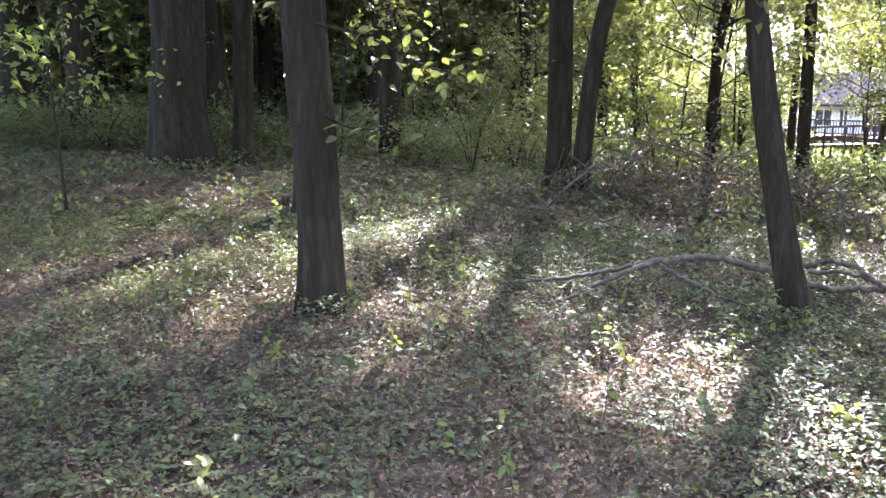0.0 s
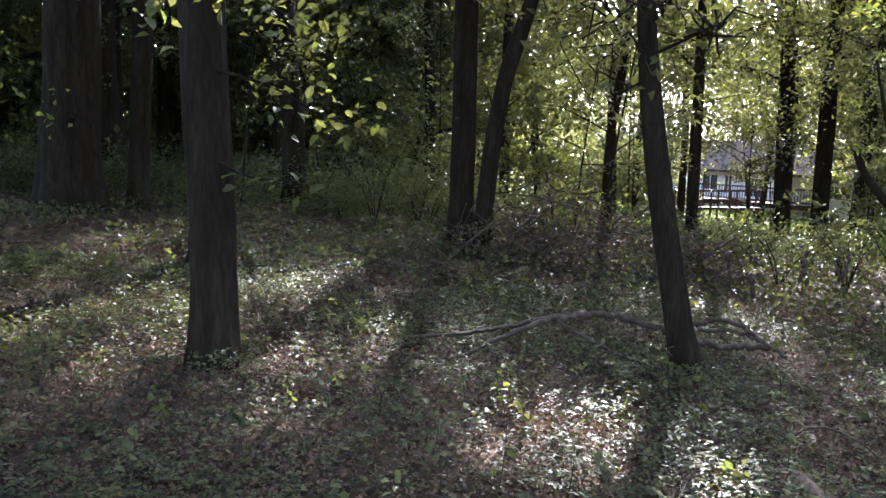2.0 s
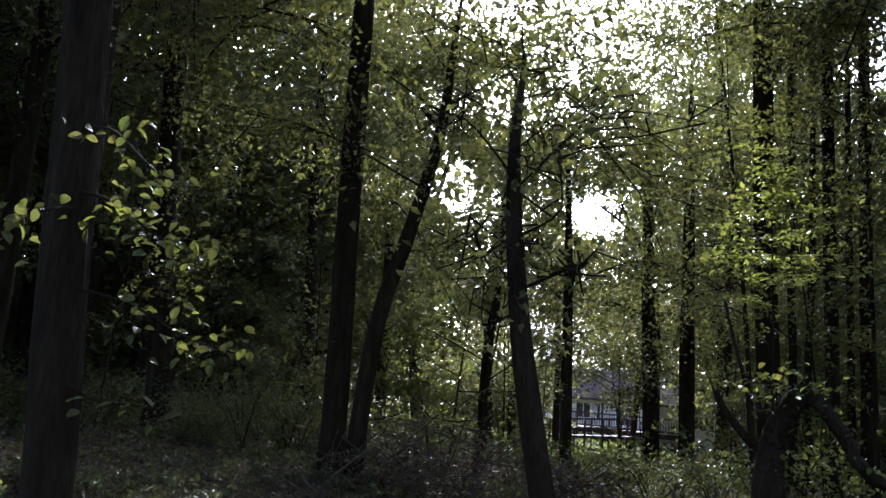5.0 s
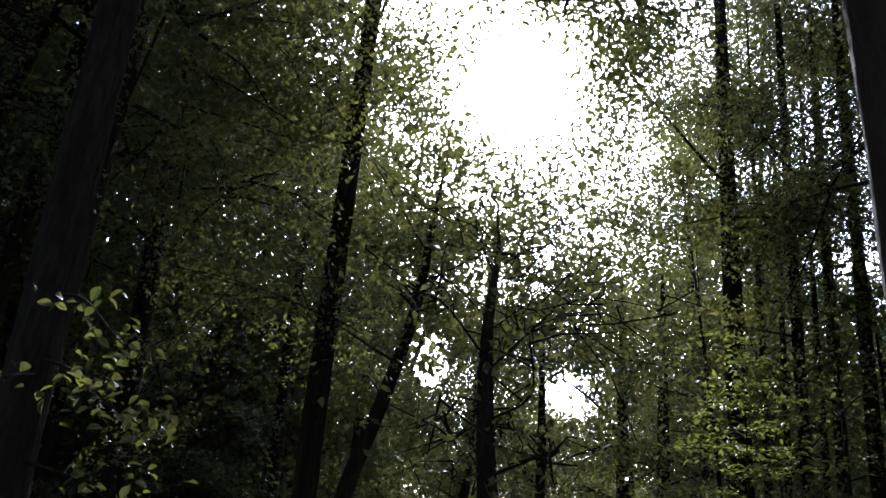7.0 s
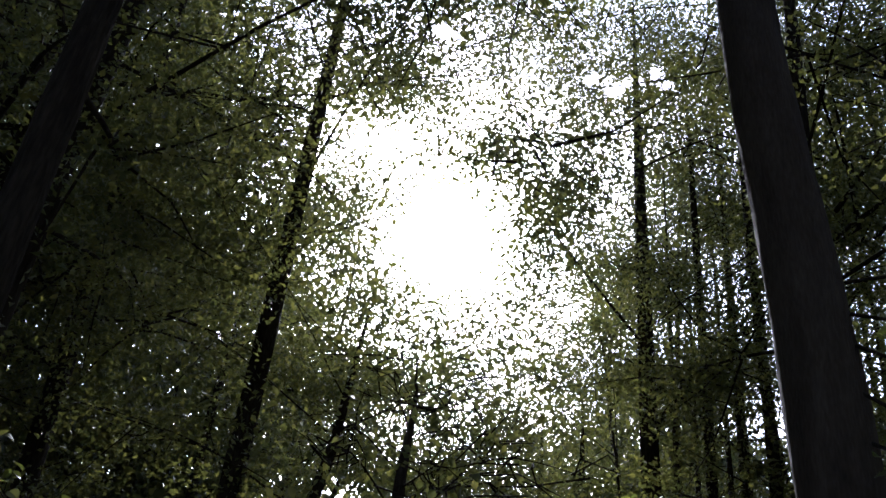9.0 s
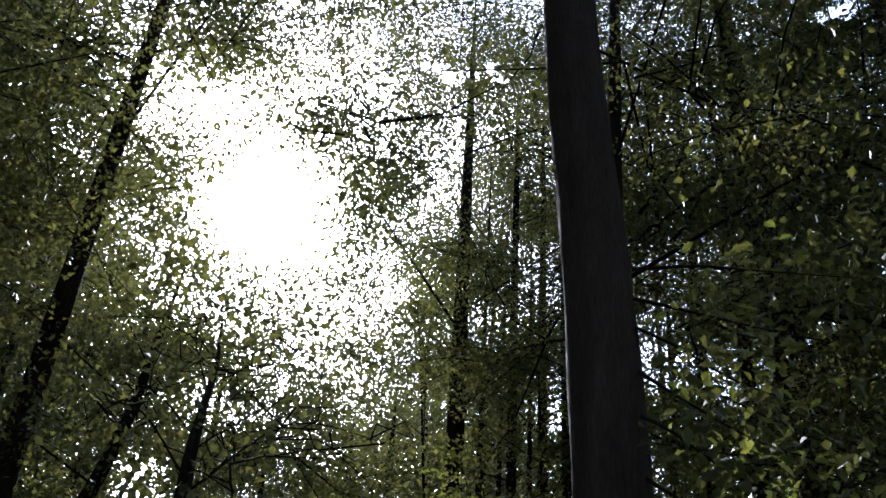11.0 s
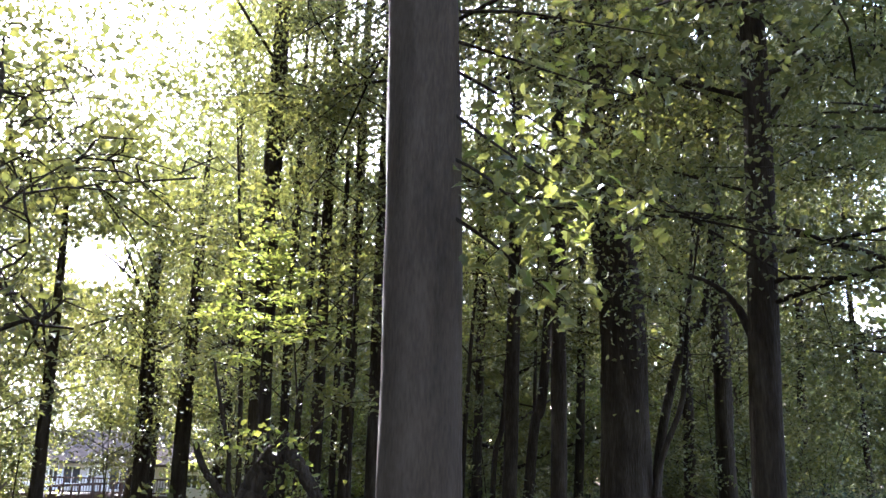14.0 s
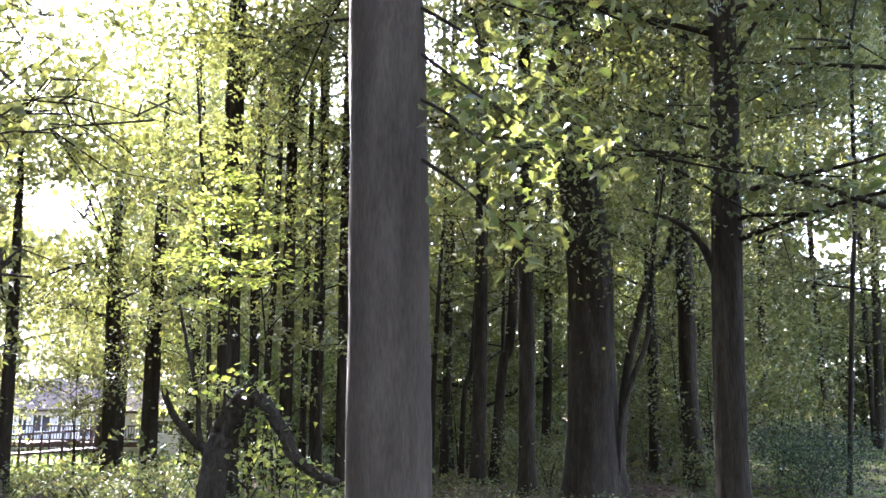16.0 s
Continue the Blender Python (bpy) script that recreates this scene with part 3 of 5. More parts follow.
tree([(5.74, 13.02, -0.12), (5.69, 13.05, 2.39), (5.63, 13.07, 4.30), (5.58, 13.09, 5.47), (5.57, 13.09, 6.04), (5.56, 13.10, 6.60)],
     0.103, 4.0, 10000, 2.4, 'mid', 'slender forest tree with dark bark and green crown')
tree([(10.43, 18.53, -0.50), (10.29, 18.60, 2.81), (10.23, 18.64, 4.43), (10.18, 18.66, 6.82), (10.13, 18.69, 9.20)],
     0.200, 5.0, 9000, 3.2, 'mid', 'tree with crooked bare limbs against the sky')
tree([(11.13, 18.12, -0.51), (11.09, 18.15, 2.83), (11.09, 18.15, 3.66), (11.07, 18.16, 6.83), (11.05, 18.17, 10.00)],
     0.200, 5.0, 11000, 3.4, 'mid', 'slender forest tree with dark bark and green crown')
tree([(5.28, 16.24, -0.19), (5.31, 16.23, 1.99), (5.47, 16.18, 3.53), (5.54, 16.16, 6.27), (5.61, 16.14, 9.00)],
     0.108, 4.0, 12150, 2.8, 'mid', 'slender forest tree with dark bark and green crown')
tree([(1.81, 10.92, 0.12), (2.00, 10.89, 2.09), (2.34, 10.83, 3.41), (2.66, 10.75, 4.82), (2.78, 10.73, 6.16), (2.90, 10.70, 7.50)],
     0.124, 4.5, 18900, 3.4, 'mid', 'dark tree leaning towards the sunlit opening')
tree([(-3.90, 12.09, 0.44), (-3.86, 12.10, 1.58), (-3.81, 12.12, 2.77), (-3.64, 12.17, 11.38), (-3.47, 12.22, 20.00)],
     0.375, 5.0, 24000, 4.5, 'near', 'massive dark tree at the shaded forest edge')
tree([(-3.09, 12.63, 0.41), (-3.04, 12.64, 1.58), (-3.00, 12.65, 2.82), (-2.85, 12.69, 10.41), (-2.70, 12.72, 18.00)],
     0.151, 6.0, 14850, 3.5, 'mid', 'slender forest tree with dark bark and green crown')
tree([(-0.90, 15.03, 0.32), (-1.01, 15.02, 2.05), (-1.16, 15.01, 3.74), (-1.43, 14.99, 10.87), (-1.70, 14.97, 18.00)],
     0.211, 5.0, 16200, 3.8, 'mid', 'slender forest tree with dark bark and green crown')
tree([(1.63, 11.45, 0.13), (1.61, 11.46, 2.25), (1.58, 11.46, 3.84), (1.52, 11.47, 11.92), (1.45, 11.48, 20.00)],
     0.170, 7.0, 32000, 5.4, 'near', 'tall tree with dark furrowed bark and leafy crown')
tree([(-6.82, 15.57, 0.65), (-6.78, 15.59, 2.09), (-6.65, 15.65, 10.54), (-6.52, 15.70, 19.00)],
     0.239, 4.0, 16200, 4.0, 'mid', 'slender forest tree with dark bark and green crown')
tree([(-8.86, 16.81, 0.78), (-8.66, 16.91, 2.13), (-8.05, 17.23, 10.57), (-7.45, 17.54, 19.00)],
     0.301, 4.0, 16200, 4.0, 'mid', 'slender forest tree with dark bark and green crown')
tree([(12.71, 6.69, -0.12), (12.80, 6.52, 1.87), (13.00, 6.12, 3.55), (13.14, 5.82, 4.02), (13.26, 5.56, 6.51), (13.39, 5.30, 9.00)],
     0.084, 5.0, 5000, 2.4, 'mid', 'slender forest tree with dark bark and green crown')
tree([(12.26, 6.48, -0.12), (12.32, 6.35, 1.33), (12.50, 6.01, 2.39), (12.54, 5.92, 3.03), (12.62, 5.75, 5.01), (12.71, 5.58, 7.00)],
     0.052, 4.0, 4000, 2.0, 'mid', 'slender forest tree with dark bark and green crown')
tree([(10.62, 13.65, -0.29), (10.63, 13.64, 2.20), (10.60, 13.67, 3.81), (10.58, 13.69, 9.40), (10.56, 13.70, 15.00)],
     0.078, 7.0, 7000, 2.8, 'mid', 'slender forest tree with dark bark and green crown')
tree([(12.12, 15.02, -0.41), (12.10, 15.04, 2.27), (12.15, 15.00, 4.07), (12.17, 14.98, 9.54), (12.19, 14.97, 15.00)],
     0.080, 7.0, 7000, 2.8, 'mid', 'slender forest tree with dark bark and green crown')
tree([(13.40, 15.27, -0.48), (13.39, 15.27, 2.31), (13.37, 15.29, 5.34), (13.35, 15.30, 10.67), (13.34, 15.31, 16.00)],
     0.084, 7.0, 7000, 2.8, 'mid', 'slender forest tree with dark bark and green crown')
tree([(14.43, 11.32, -0.24), (14.48, 11.26, 1.54), (14.60, 11.10, 2.77), (14.76, 10.90, 8.38), (14.93, 10.69, 14.00)],
     0.063, 6.0, 6000, 2.6, 'mid', 'slender forest tree with dark bark and green crown')
tree([(16.85, 4.24, -0.17), (16.92, 3.94, 3.48), (16.96, 3.76, 5.53), (17.01, 3.56, 10.26), (17.05, 3.36, 15.00)],
     0.048, 9.0, 12000, 4.2, 'mid', 'slender forest tree with dark bark and green crown')
tree([(11.15, 4.19, -0.14), (11.20, 4.05, 9.78), (11.25, 3.95, 13.89), (11.30, 3.85, 18.00)],
     0.127, 7.5, 24000, 4.6, 'near', 'tall tree with dark furrowed bark and leafy crown')
tree([(15.74, 12.88, -0.33), (15.79, 12.82, 2.34), (15.86, 12.74, 9.17), (15.93, 12.66, 16.00)],
     0.113, 5.0, 10800, 3.2, 'mid', 'slender forest tree with dark bark and green crown')
tree([(18.84, 12.03, -0.19), (18.91, 11.92, 3.01), (18.99, 11.81, 10.01), (19.06, 11.69, 17.00)],
     0.124, 5.0, 12150, 3.4, 'mid', 'slender forest tree with dark bark and green crown')
tree([(17.50, 8.30, -0.08), (17.51, 8.28, 2.31), (17.52, 8.25, 9.66), (17.53, 8.22, 17.00)],
     0.134, 5.0, 12150, 3.4, 'mid', 'slender forest tree with dark bark and green crown')
tree([(23.04, 7.95, -0.09), (23.11, 7.74, 2.47), (23.22, 7.43, 10.23), (23.32, 7.11, 18.00)],
     0.127, 4.0, 13500, 3.8, 'mid', 'slender forest tree with dark bark and green crown')
tree([(29.67, 6.49, -0.12), (29.70, 6.35, 1.56), (29.77, 6.02, 9.28), (29.84, 5.68, 17.00)],
     0.148, 4.0, 12150, 3.8, 'mid', 'slender forest tree with dark bark and green crown')


# trees that roof the clearing
for az, d, H, hb, rc in ((-9.4, 8.6, 20, 7.0, 5.8), (83, 9.0, 11, 4.4, 4.0), (48.6, 9.5, 17, 8.0, 6.0)):
    x, y = polar(az, d)
    z = float(gz(x, y))
    tree([(x, y, z), (x, y + 0.1, z + H * 0.4), (x + 0.2, y, z + H * 0.75), (x + 0.3, y + 0.2, z + H)], 0.15, hb, 17000 if az > 80 else 32000, rc, "near", "tall tree with dark furrowed bark and leafy crown")
# taller trees between the clearing and the house
for az, d, H in ((6, 24, 19), (11, 27, 19), (13.5, 36, 18), (18.5, 29, 14), (20, 44, 15), (23, 38, 14), (29.5, 33, 14), (33.5, 27, 19), (36, 36, 20), (28, 47, 16), (9, 38, 19), (34.8, 46, 20), (70, 26, 19), (75, 30, 20), (80, 24, 19), (66, 31, 20), (51, 23, 20), (56.5, 26, 21), (62, 21, 20), (67, 22, 19), (38, 22, 20), (44, 25, 20), (77.5, 33, 19), (72.5, 36, 20), (81, 34, 18), (52.5, 31, 15)):
    x, y = polar(az, d)
    z = float(gz(x, y))
    tree([(x, y, z), (x + rng.normal(0, 0.3), y, z + H * 0.4), (x + rng.normal(0, 0.6), y, z + H * 0.75), (x + rng.normal(0, 0.8), y, z + H)], 0.17 if az < 37 else 0.1, 6.5 if az < 37 else 5.0, 15000 if az < 37 else 21000, 4.6, "tall", "tall forest tree with dark bark and full green crown")


# ---- far forest: a few kinds, repeated ----
def far_kind(H, hb, rc, leaves, size, leaf):
    base = np.array((0.0, 0.0, -40.0))
    pts = np.array([(0, 0, -0.1), (0.1, 0.05, H * 0.35), (0.2, -0.1, H * 0.7), (0.15, 0.0, H)]) + base
    e = tagged(new("tree"), "forest tree with full green crown in the distance", "tree", "forest trees")
    e.matrix_world = pose(0, 0, -40)
    tb = Tubes()
    line = curve_points(pts, 16)
    hh = (line[:, 2] - base[2]) / H
    tb.add(line, 0.19 * np.clip(1.05 - 0.9 * hh, 0.08, 1), 10, 0.03, 0.5)
    under(new("trunk", tb.mesh("trunk", BARK, base)), e)
    limbs = limbs_of(pts, 0.19, hb, rc, H, 13, rng)
    lt = Tubes()
    for c, lr in limbs:
        lt.add(curve_points(c, 6), lr * np.linspace(1, 0.25, 6), 5)
    tagged(under(new("branchwork", lt.mesh("branchwork", BARK, base)), e), kind="stuff")
    p, tw = crown_points(limbs, leaves, 0.5, rng)
    under(new("crown", leaf_mesh("crown", p, size * rng.uniform(0.6, 1.3, len(p)), leaf, 0.3, base)), e)
    return e


KINDS = [far_kind(19, 4, 4.6, 4300, 0.3, LEAF), far_kind(17, 2.0, 4.4, 4300, 0.3, LEAF), far_kind(7.5, 0.8, 3.0, 3200, 0.24, LEAF_YELLOW_LIT), far_kind(9, 0.9, 3.4, 3600, 0.28, LEAF),
         far_kind(19, 3.0, 4.6, 1600, 0.6, LEAF), far_kind(9, 0.6, 3.6, 1900, 0.42, LEAF),
         far_kind(27, 3.0, 6.5, 2900, 0.58, LEAF), far_kind(26, 6.0, 5.6, 9000, 0.3, LEAF)]


SUNNY = np.array(((19.5, 4.6, -0.2), (22.0, 5.6, -0.2), (25.0, 7.0, -0.2), (19.5, 44.0, -2.1), (22.0, 46.0, -2.1)))
HEIGHT = (19, 17, 7.5, 9, 19, 9, 27, 26)


def place(kind, x, y, s=1.0, anywhere=False):
    # the sunlit parts of the lawns stay free of tall crowns
    h = HEIGHT[kind] * s
    for p in () if anywhere else SUNNY:
        for z in np.linspace(0.35, 0.95, 4) * h:
            o = np.array((x, y, z + float(gz(x, y)))) - p
            k = o @ np.array(sun_dir)
            if k > 0 and np.linalg.norm(o - k * np.array(sun_dir)) < 0.2 * h + 0.8:
                return None
    m = pose(x, y, float(gz(x, y)), 0, 0, rng.uniform(0, 360))
    ob = copy_thing(KINDS[kind], m)
    ob.scale = (s, s, s)
    return ob


# unseen woods added round and behind the viewer's clearing to block light there
for i in range(30):
    az = 112 + 186 * (i + rng.uniform(0, 1)) / 30
    x, y = polar(az, rng.uniform(14.5, 21))
    place(6, x, y, rng.uniform(0.85, 1.0))
# dark woods on the shaded side
for i in range(32):
    d = rng.uniform(19, 48)
    x, y = polar(rng.uniform(-50, 9), d)
    place((0, 1, 3, 1)[i % 4] if d < 30 else (4, 5)[i % 2], x, y, rng.uniform(0.9, 1.12))
for i in range(10):
    x, y = polar(-42 + 52 * (i + rng.uniform(0, 1)) / 10, rng.uniform(24, 36))
    place(3, x, y, rng.uniform(0.6, 0.9))
for i in range(16):
    x, y = polar(36 + 36 * (i + rng.uniform(0, 1)) / 16, rng.uniform(28, 38))
    place((3, 2)[i % 2], x, y, rng.uniform(0.55, 0.85))
# tall full trees added to shade the dark side and close its sky
for i in range(13):
    x, y = polar(-50 + 47 * (i + rng.uniform(0.2, 0.8)) / 13, rng.uniform(17.5, 25))
    place(7, x, y, rng.uniform(0.92, 1.1))
for az, d in ((-3.0, 36), (2.0, 33), (7.0, 38), (34.0, 40), (38.5, 42)):
    place(7, *polar(az, d), 0.8 if az < 10 else 1.05)
for az, d, k in ((50.3, 36, 0.66), (53.2, 39, 0.7), (56.5, 35, 0.55)):
    place(7, *polar(az, d), k, True)
# full trees that close the view between the lit trunks
for i in range(14):
    x, y = polar(36 + 33 * (i + rng.uniform(0.1, 0.9)) / 14, rng.uniform(34, 46))
    place(7, x, y, rng.uniform(0.6, 0.85))
# hedge of low trees that closes the far edge
for i in range(30):
    az = -52 + 60 * i / 15 if i < 15 else 36 + 62 * (i - 15) / 15
    if not 72 < az < 82:
        x, y = polar(az + rng.uniform(-1, 1), rng.uniform(44, 58))
        place(5, x, y, rng.uniform(1.0, 1.4))
# tall back rows that close the woods
for i in range(32):
    az = -54 + 62 * i / 16 if i < 16 else 35 + 66 * (i - 16) / 16
    if not 71 < az < 82:
        x, y = polar(az + rng.uniform(-1.2, 1.2), rng.uniform(36, 48))
        place(6, x, y, rng.uniform(0.85, 1.1) * (0.75 if 30 < az < 52 else 1.0))
# low treeline behind the house
for i in range(12):
    x, y = polar(8 + 29 * (i + rng.uniform(0, 1)) / 12, rng.uniform(70, 84))
    place((5, 2, 5)[i % 3], x, y, rng.uniform(1.4, 1.75))
for i in range(16):
    x, y = polar(9 + 28 * (i + rng.uniform(0.1, 0.9)) / 16, rng.uniform(76, 86))
    place(7, x, y, rng.uniform(0.45, 0.55))
for i in range(14):
    x, y = polar(33 + 15 * (i + rng.uniform(0, 1)) / 14, rng.uniform(33, 46))
    place((1, 0)[i % 2], x, y, rng.uniform(0.75, 0.95))
for i in range(8):
    x, y = polar(-46 + 54 * (i + rng.uniform(0, 1)) / 8, rng.uniform(28, 38))
    place(5, x, y, rng.uniform(0.4, 0.65))
# trees that close the open side behind the lawn
for i in range(12):
    x, y = polar(68 + 16 * (i + rng.uniform(0, 1)) / 12, rng.uniform(40, 52))
    place((2, 3, 5)[i % 3], x, y, rng.uniform(0.55, 0.8))
# low thicket at the end of the view between the trunks
for i in range(18):
    x, y = polar(47 + 36 * (i + rng.uniform(0, 1)) / 18, rng.uniform(33, 46))
    place((5, 3)[i % 2], x, y, rng.uniform(0.5, 0.75))
# lit woods on the open side
for i in range(32):
    az, d = rng.uniform(35, 96) if i < 20 else rng.uniform(60, 98), rng.uniform(23, 55)
    x, y = polar(az, d)
    if 69 < az < 86:
        if d > 36:
            place(2, x, y, 0.9)
    elif az < 50:
        x, y = polar(az, max(d, 36))
        place(1, x, y, rng.uniform(0.8, 1.0))
    else:
        place((0, 1, 0, 3)[i % 4], x, y, rng.uniform(0.85, 1.1))
for k in KINDS:
    for o in (*k.children_recursive, k):
        bpy.data.objects.remove(o)


# ---- saplings of the understorey ----
def sapling(x, y, H, rc, leaves, size, leaf, label, lean=(0, 0), stem=0.025, low=0.3):
    z = float(gz(x, y))
    base = np.array((x, y, z))
    e = thing("sapling", x, y, z, label, "sapling", "understorey saplings")
    pts = np.array([(0, 0, -0.05), (lean[0] * 0.3, lean[1] * 0.3, H * 0.4), (lean[0], lean[1], H)]) + base
    tb = Tubes()
    tb.add(curve_points(pts, 14), stem * np.linspace(1, 0.25, 14), 7, 0.05, 0.3)
    under(new("stem", tb.mesh("stem", BARK, base)), e)
    limbs = limbs_of(pts, stem, H * low, rc, H, 8, rng)
    for c, lr in limbs:
        bt = Tubes()
        bt.add(curve_points(c, 5), max(lr, 0.006) * np.linspace(1, 0.3, 5), 5)
        under(new("branch", bt.mesh("branch", BARK, base)), e)
    p, tw = crown_points(limbs, leaves, 0.14, rng, flat=0.5)
    p = p[keep(p, 0.9)]
    under(new("crown", leaf_mesh("crown", p, size * rng.uniform(0.6, 1.25, len(p)), leaf, 0.5, base)), e)
    return e


for i in range(14):
    az, d = rng.uniform(34, 71), rng.uniform(13, 27)
    if az > 48 and d < 17:
        d += 9
    x, y = polar(az, d)
    H = rng.uniform(6, 10)
    sapling(x, y, H, H * 0.22, 1900, 0.11, LEAF, "pole-thin young tree with dark straight stem", (rng.normal(0, 0.5), rng.normal(0, 0.4)), rng.uniform(0.04, 0.075), 0.4)
for i in range(64):
    az, d = rng.uniform(-35, 84), rng.uniform(11, 26)
    H = rng.uniform(2.0, 5.5)
    if 20 < az < 34:
        if d < 14:
            continue
        H = rng.uniform(2.2, 4.5)
    if az < 10 and d < 14:
        continue
    if az > 44 and d < 17:
        d += 8
    if az > 72:
        continue
    x, y = polar(az, d)
    # some saplings towards the sun have their lit look in the leaf colour
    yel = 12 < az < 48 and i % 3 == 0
    sapling(x, y, H, H * 0.38, 1500, 0.10, LEAF_YELLOW_LIT if yel else LEAF, "thin sapling with sunlit yellow-green leaves" if yel else "thin sapling with dark green leaves", (rng.normal(0, 0.3), rng.normal(0, 0.3)), low=0.62 if 20 < az < 34 else 0.3)


# ---- particular saplings and shrubs ----
def shrub(x, y, H, rc, leaves, size, leaf, label):
    z = float(gz(x, y))
    base = np.array((x, y, z))
    e = thing("shrub", x, y, z, label, "shrub", "understorey shrubs")
    pts = []
    for k in range(5):
        a = k * 1.26 + rng.uniform(-0.4, 0.4)
        end = np.array((math.sin(a) * rc * 0.7, math.cos(a) * rc * 0.7, H * rng.uniform(0.65, 1.0)))
        q = curve_points(np.array(((0, 0, -0.04), end * (0.35, 0.35, 0.55), end)), 7)
        tb = Tubes()
        tb.add(q, np.linspace(0.012, 0.004, 7), 5)
        under(new("stem", tb.mesh("stem", BARK)), e)
        m = leaves // 5
        pts.append(q[rng.integers(2, 7, m)] + rng.normal(0, 1, (m, 3)) * (rc * 0.36, rc * 0.36, H * 0.17))
    p = np.concatenate(pts)
    p[:, 2] = np.maximum(p[:, 2], 0.04)
    p = p[keep(p + base, 0.9)]
    under(new("crown", leaf_mesh("crown", p, size * rng.uniform(0.6, 1.25, len(p)), leaf, 0.5)), e)


def tiered_sapling(x, y, H, low, rc, label):
    """Bare stem, then level sprays of leaves that shorten towards a pointed top."""
    z = float(gz(x, y))
    e = thing("sapling", x, y, z, label, "sapling", "understorey saplings")
    base = np.array((x, y, z))
    tb = Tubes()
    line = curve_points(np.array(((0, 0, -0.05), (0.05, 0.02, H * 0.45), (0.02, 0.05, H))), 20)
    tb.add(line, np.linspace(0.026, 0.006, 20), 8, 0.05)
    under(new("stem", tb.mesh("stem", BARK)), e)
    n = 24
    for i in range(n):
        f = i / (n - 1)
        o = line[int((low + (H - low) * f) / H * 19)]
        a = i * 2.4 + rng.uniform(-0.3, 0.3)
        ln = rc * (1.0 - 0.8 * f) * rng.uniform(0.75, 1.15) + 0.08
        q = curve_points(np.array((o, o + np.array((math.sin(a), math.cos(a), 0.3)) * ln * 0.55, o + np.array((math.sin(a), math.cos(a), 0.25)) * ln)), 7)
        bt = Tubes()
        bt.add(q, np.linspace(0.007, 0.002, 7), 5)
        br = under(new("branch", bt.mesh("branch", BARK)), e)
        m = int(20 + 75 * ln)
        p = q[rng.integers(1, 7, m)] + rng.normal(0, 1, (m, 3)) * (0.1, 0.1, 0.03)
        tagged(under(new("foliage", leaf_mesh("foliage", p, 0.1 * rng.uniform(0.65, 1.2, m), LEAF_YELLOW_LIT, 0.68, six=True, wide=0.55)), br), kind="stuff")
    return e


# the backlit look of this sapling is part of its leaf colour
x, y = polar(36.6, 10.4)
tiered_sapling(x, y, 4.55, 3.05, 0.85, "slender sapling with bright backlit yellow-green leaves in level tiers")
# the yellow of this one stands for sunlight on it
x, y = polar(-25.0, 8.4)
sapling(x, y, 2.4, 1.0, 900, 0.085, LEAF_YELLOW_LIT, "low sapling with sunlit yellow leaves beside dark woods", (-0.2, 0.2), 0.02, 0.55)
x, y = polar(74.0, 17.0)
shrub(x, y, 1.15, 1.25, 6500, 0.06, SHADED_SHRUB, "dense green shrub beside the lawn, coloured dark for its shade")
x, y = polar(72.2, 20.0)
shrub(x, y, 3.9, 1.8, 4200, 0.1, LEAF, "tall rounded green shrub behind the lawn")
for i in range(13):
    x, y = polar(50 + 20 * (i + rng.uniform(0, 1)) / 13, rng.uniform(15.5, 24))
    shrub(x, y, rng.uniform(0.7, 1.7), rng.uniform(0.7, 1.1), 1000, 0.075, LEAF, "leafy green shrub between distant trunks")
x, y = polar(38.5, 9.8)
sapling(x, y, 1.0, 0.7, 260, 0.08, LEAF_YELLOW_LIT, "leafy shrub below a bent limb", (0, 0), 0.02, 0.2)


for i in range(30):
    az = -36 + 46 * (i + rng.uniform(0, 1)) / 30
    x, y = polar(az, rng.uniform(13.5, 17.0) if az < 0 else rng.uniform(11.0, 15.0))
    shrub(x, y, rng.uniform(0.4, 1.0) if az < 0 else rng.uniform(0.7, 1.5), rng.uniform(0.6, 1.0), 900, 0.07, LEAF, "dark leafy shrub in the shade of tall trees")
for i in range(9):
    x, y = polar(21 + 14 * (i + rng.uniform(0, 1)) / 9, rng.uniform(11.0, 15.0))
    shrub(x, y, rng.uniform(0.5, 0.9), rng.uniform(0.5, 0.8), 600, 0.06, HERB, "low green shrub at the edge of the brush")
for i in range(9):
    x, y = polar(13.5 + 8.3 * (i + rng.uniform(0, 1)) / 9, rng.uniform(42, 48))
    shrub(x, y, rng.uniform(3.6, 5.0), rng.uniform(2.0, 2.8), 1500, 0.24, LEAF, "tall green shrub beside the lawn of the house")


# ---- forked tree with a bent limb and a climbing vine ----
FORK_X, FORK_Y, FORK_Z = 5.32, 6.88, -0.16
TRUNK_LINE = [(5.32, 6.88, -0.16), (5.26, 6.92, 0.29), (5.17, 6.99, 0.68), (5.33, 7.12, 1.13), (5.42, 7.05, 1.39), (5.47, 6.89, 1.60)]
BENT_LINE = [(5.44, 6.91, 1.55), (5.51, 6.80, 1.57), (5.53, 6.65, 1.48), (5.56, 6.44, 1.25), (5.59, 6.29, 1.03), (5.71, 6.11, 0.87), (5.83, 5.94, 0.79)]
LEFT_LINE = [(5.25, 7.17, 1.05), (5.15, 7.24, 1.13), (5.06, 7.30, 1.24), (4.94, 7.38, 1.43), (4.86, 7.43, 1.65)]
STEM_LINE = [(5.21, 7.20, 1.02), (5.21, 7.32, 1.26), (5.21, 7.38, 1.60), (5.12, 7.50, 2.16), (5.08, 7.59, 2.52)]
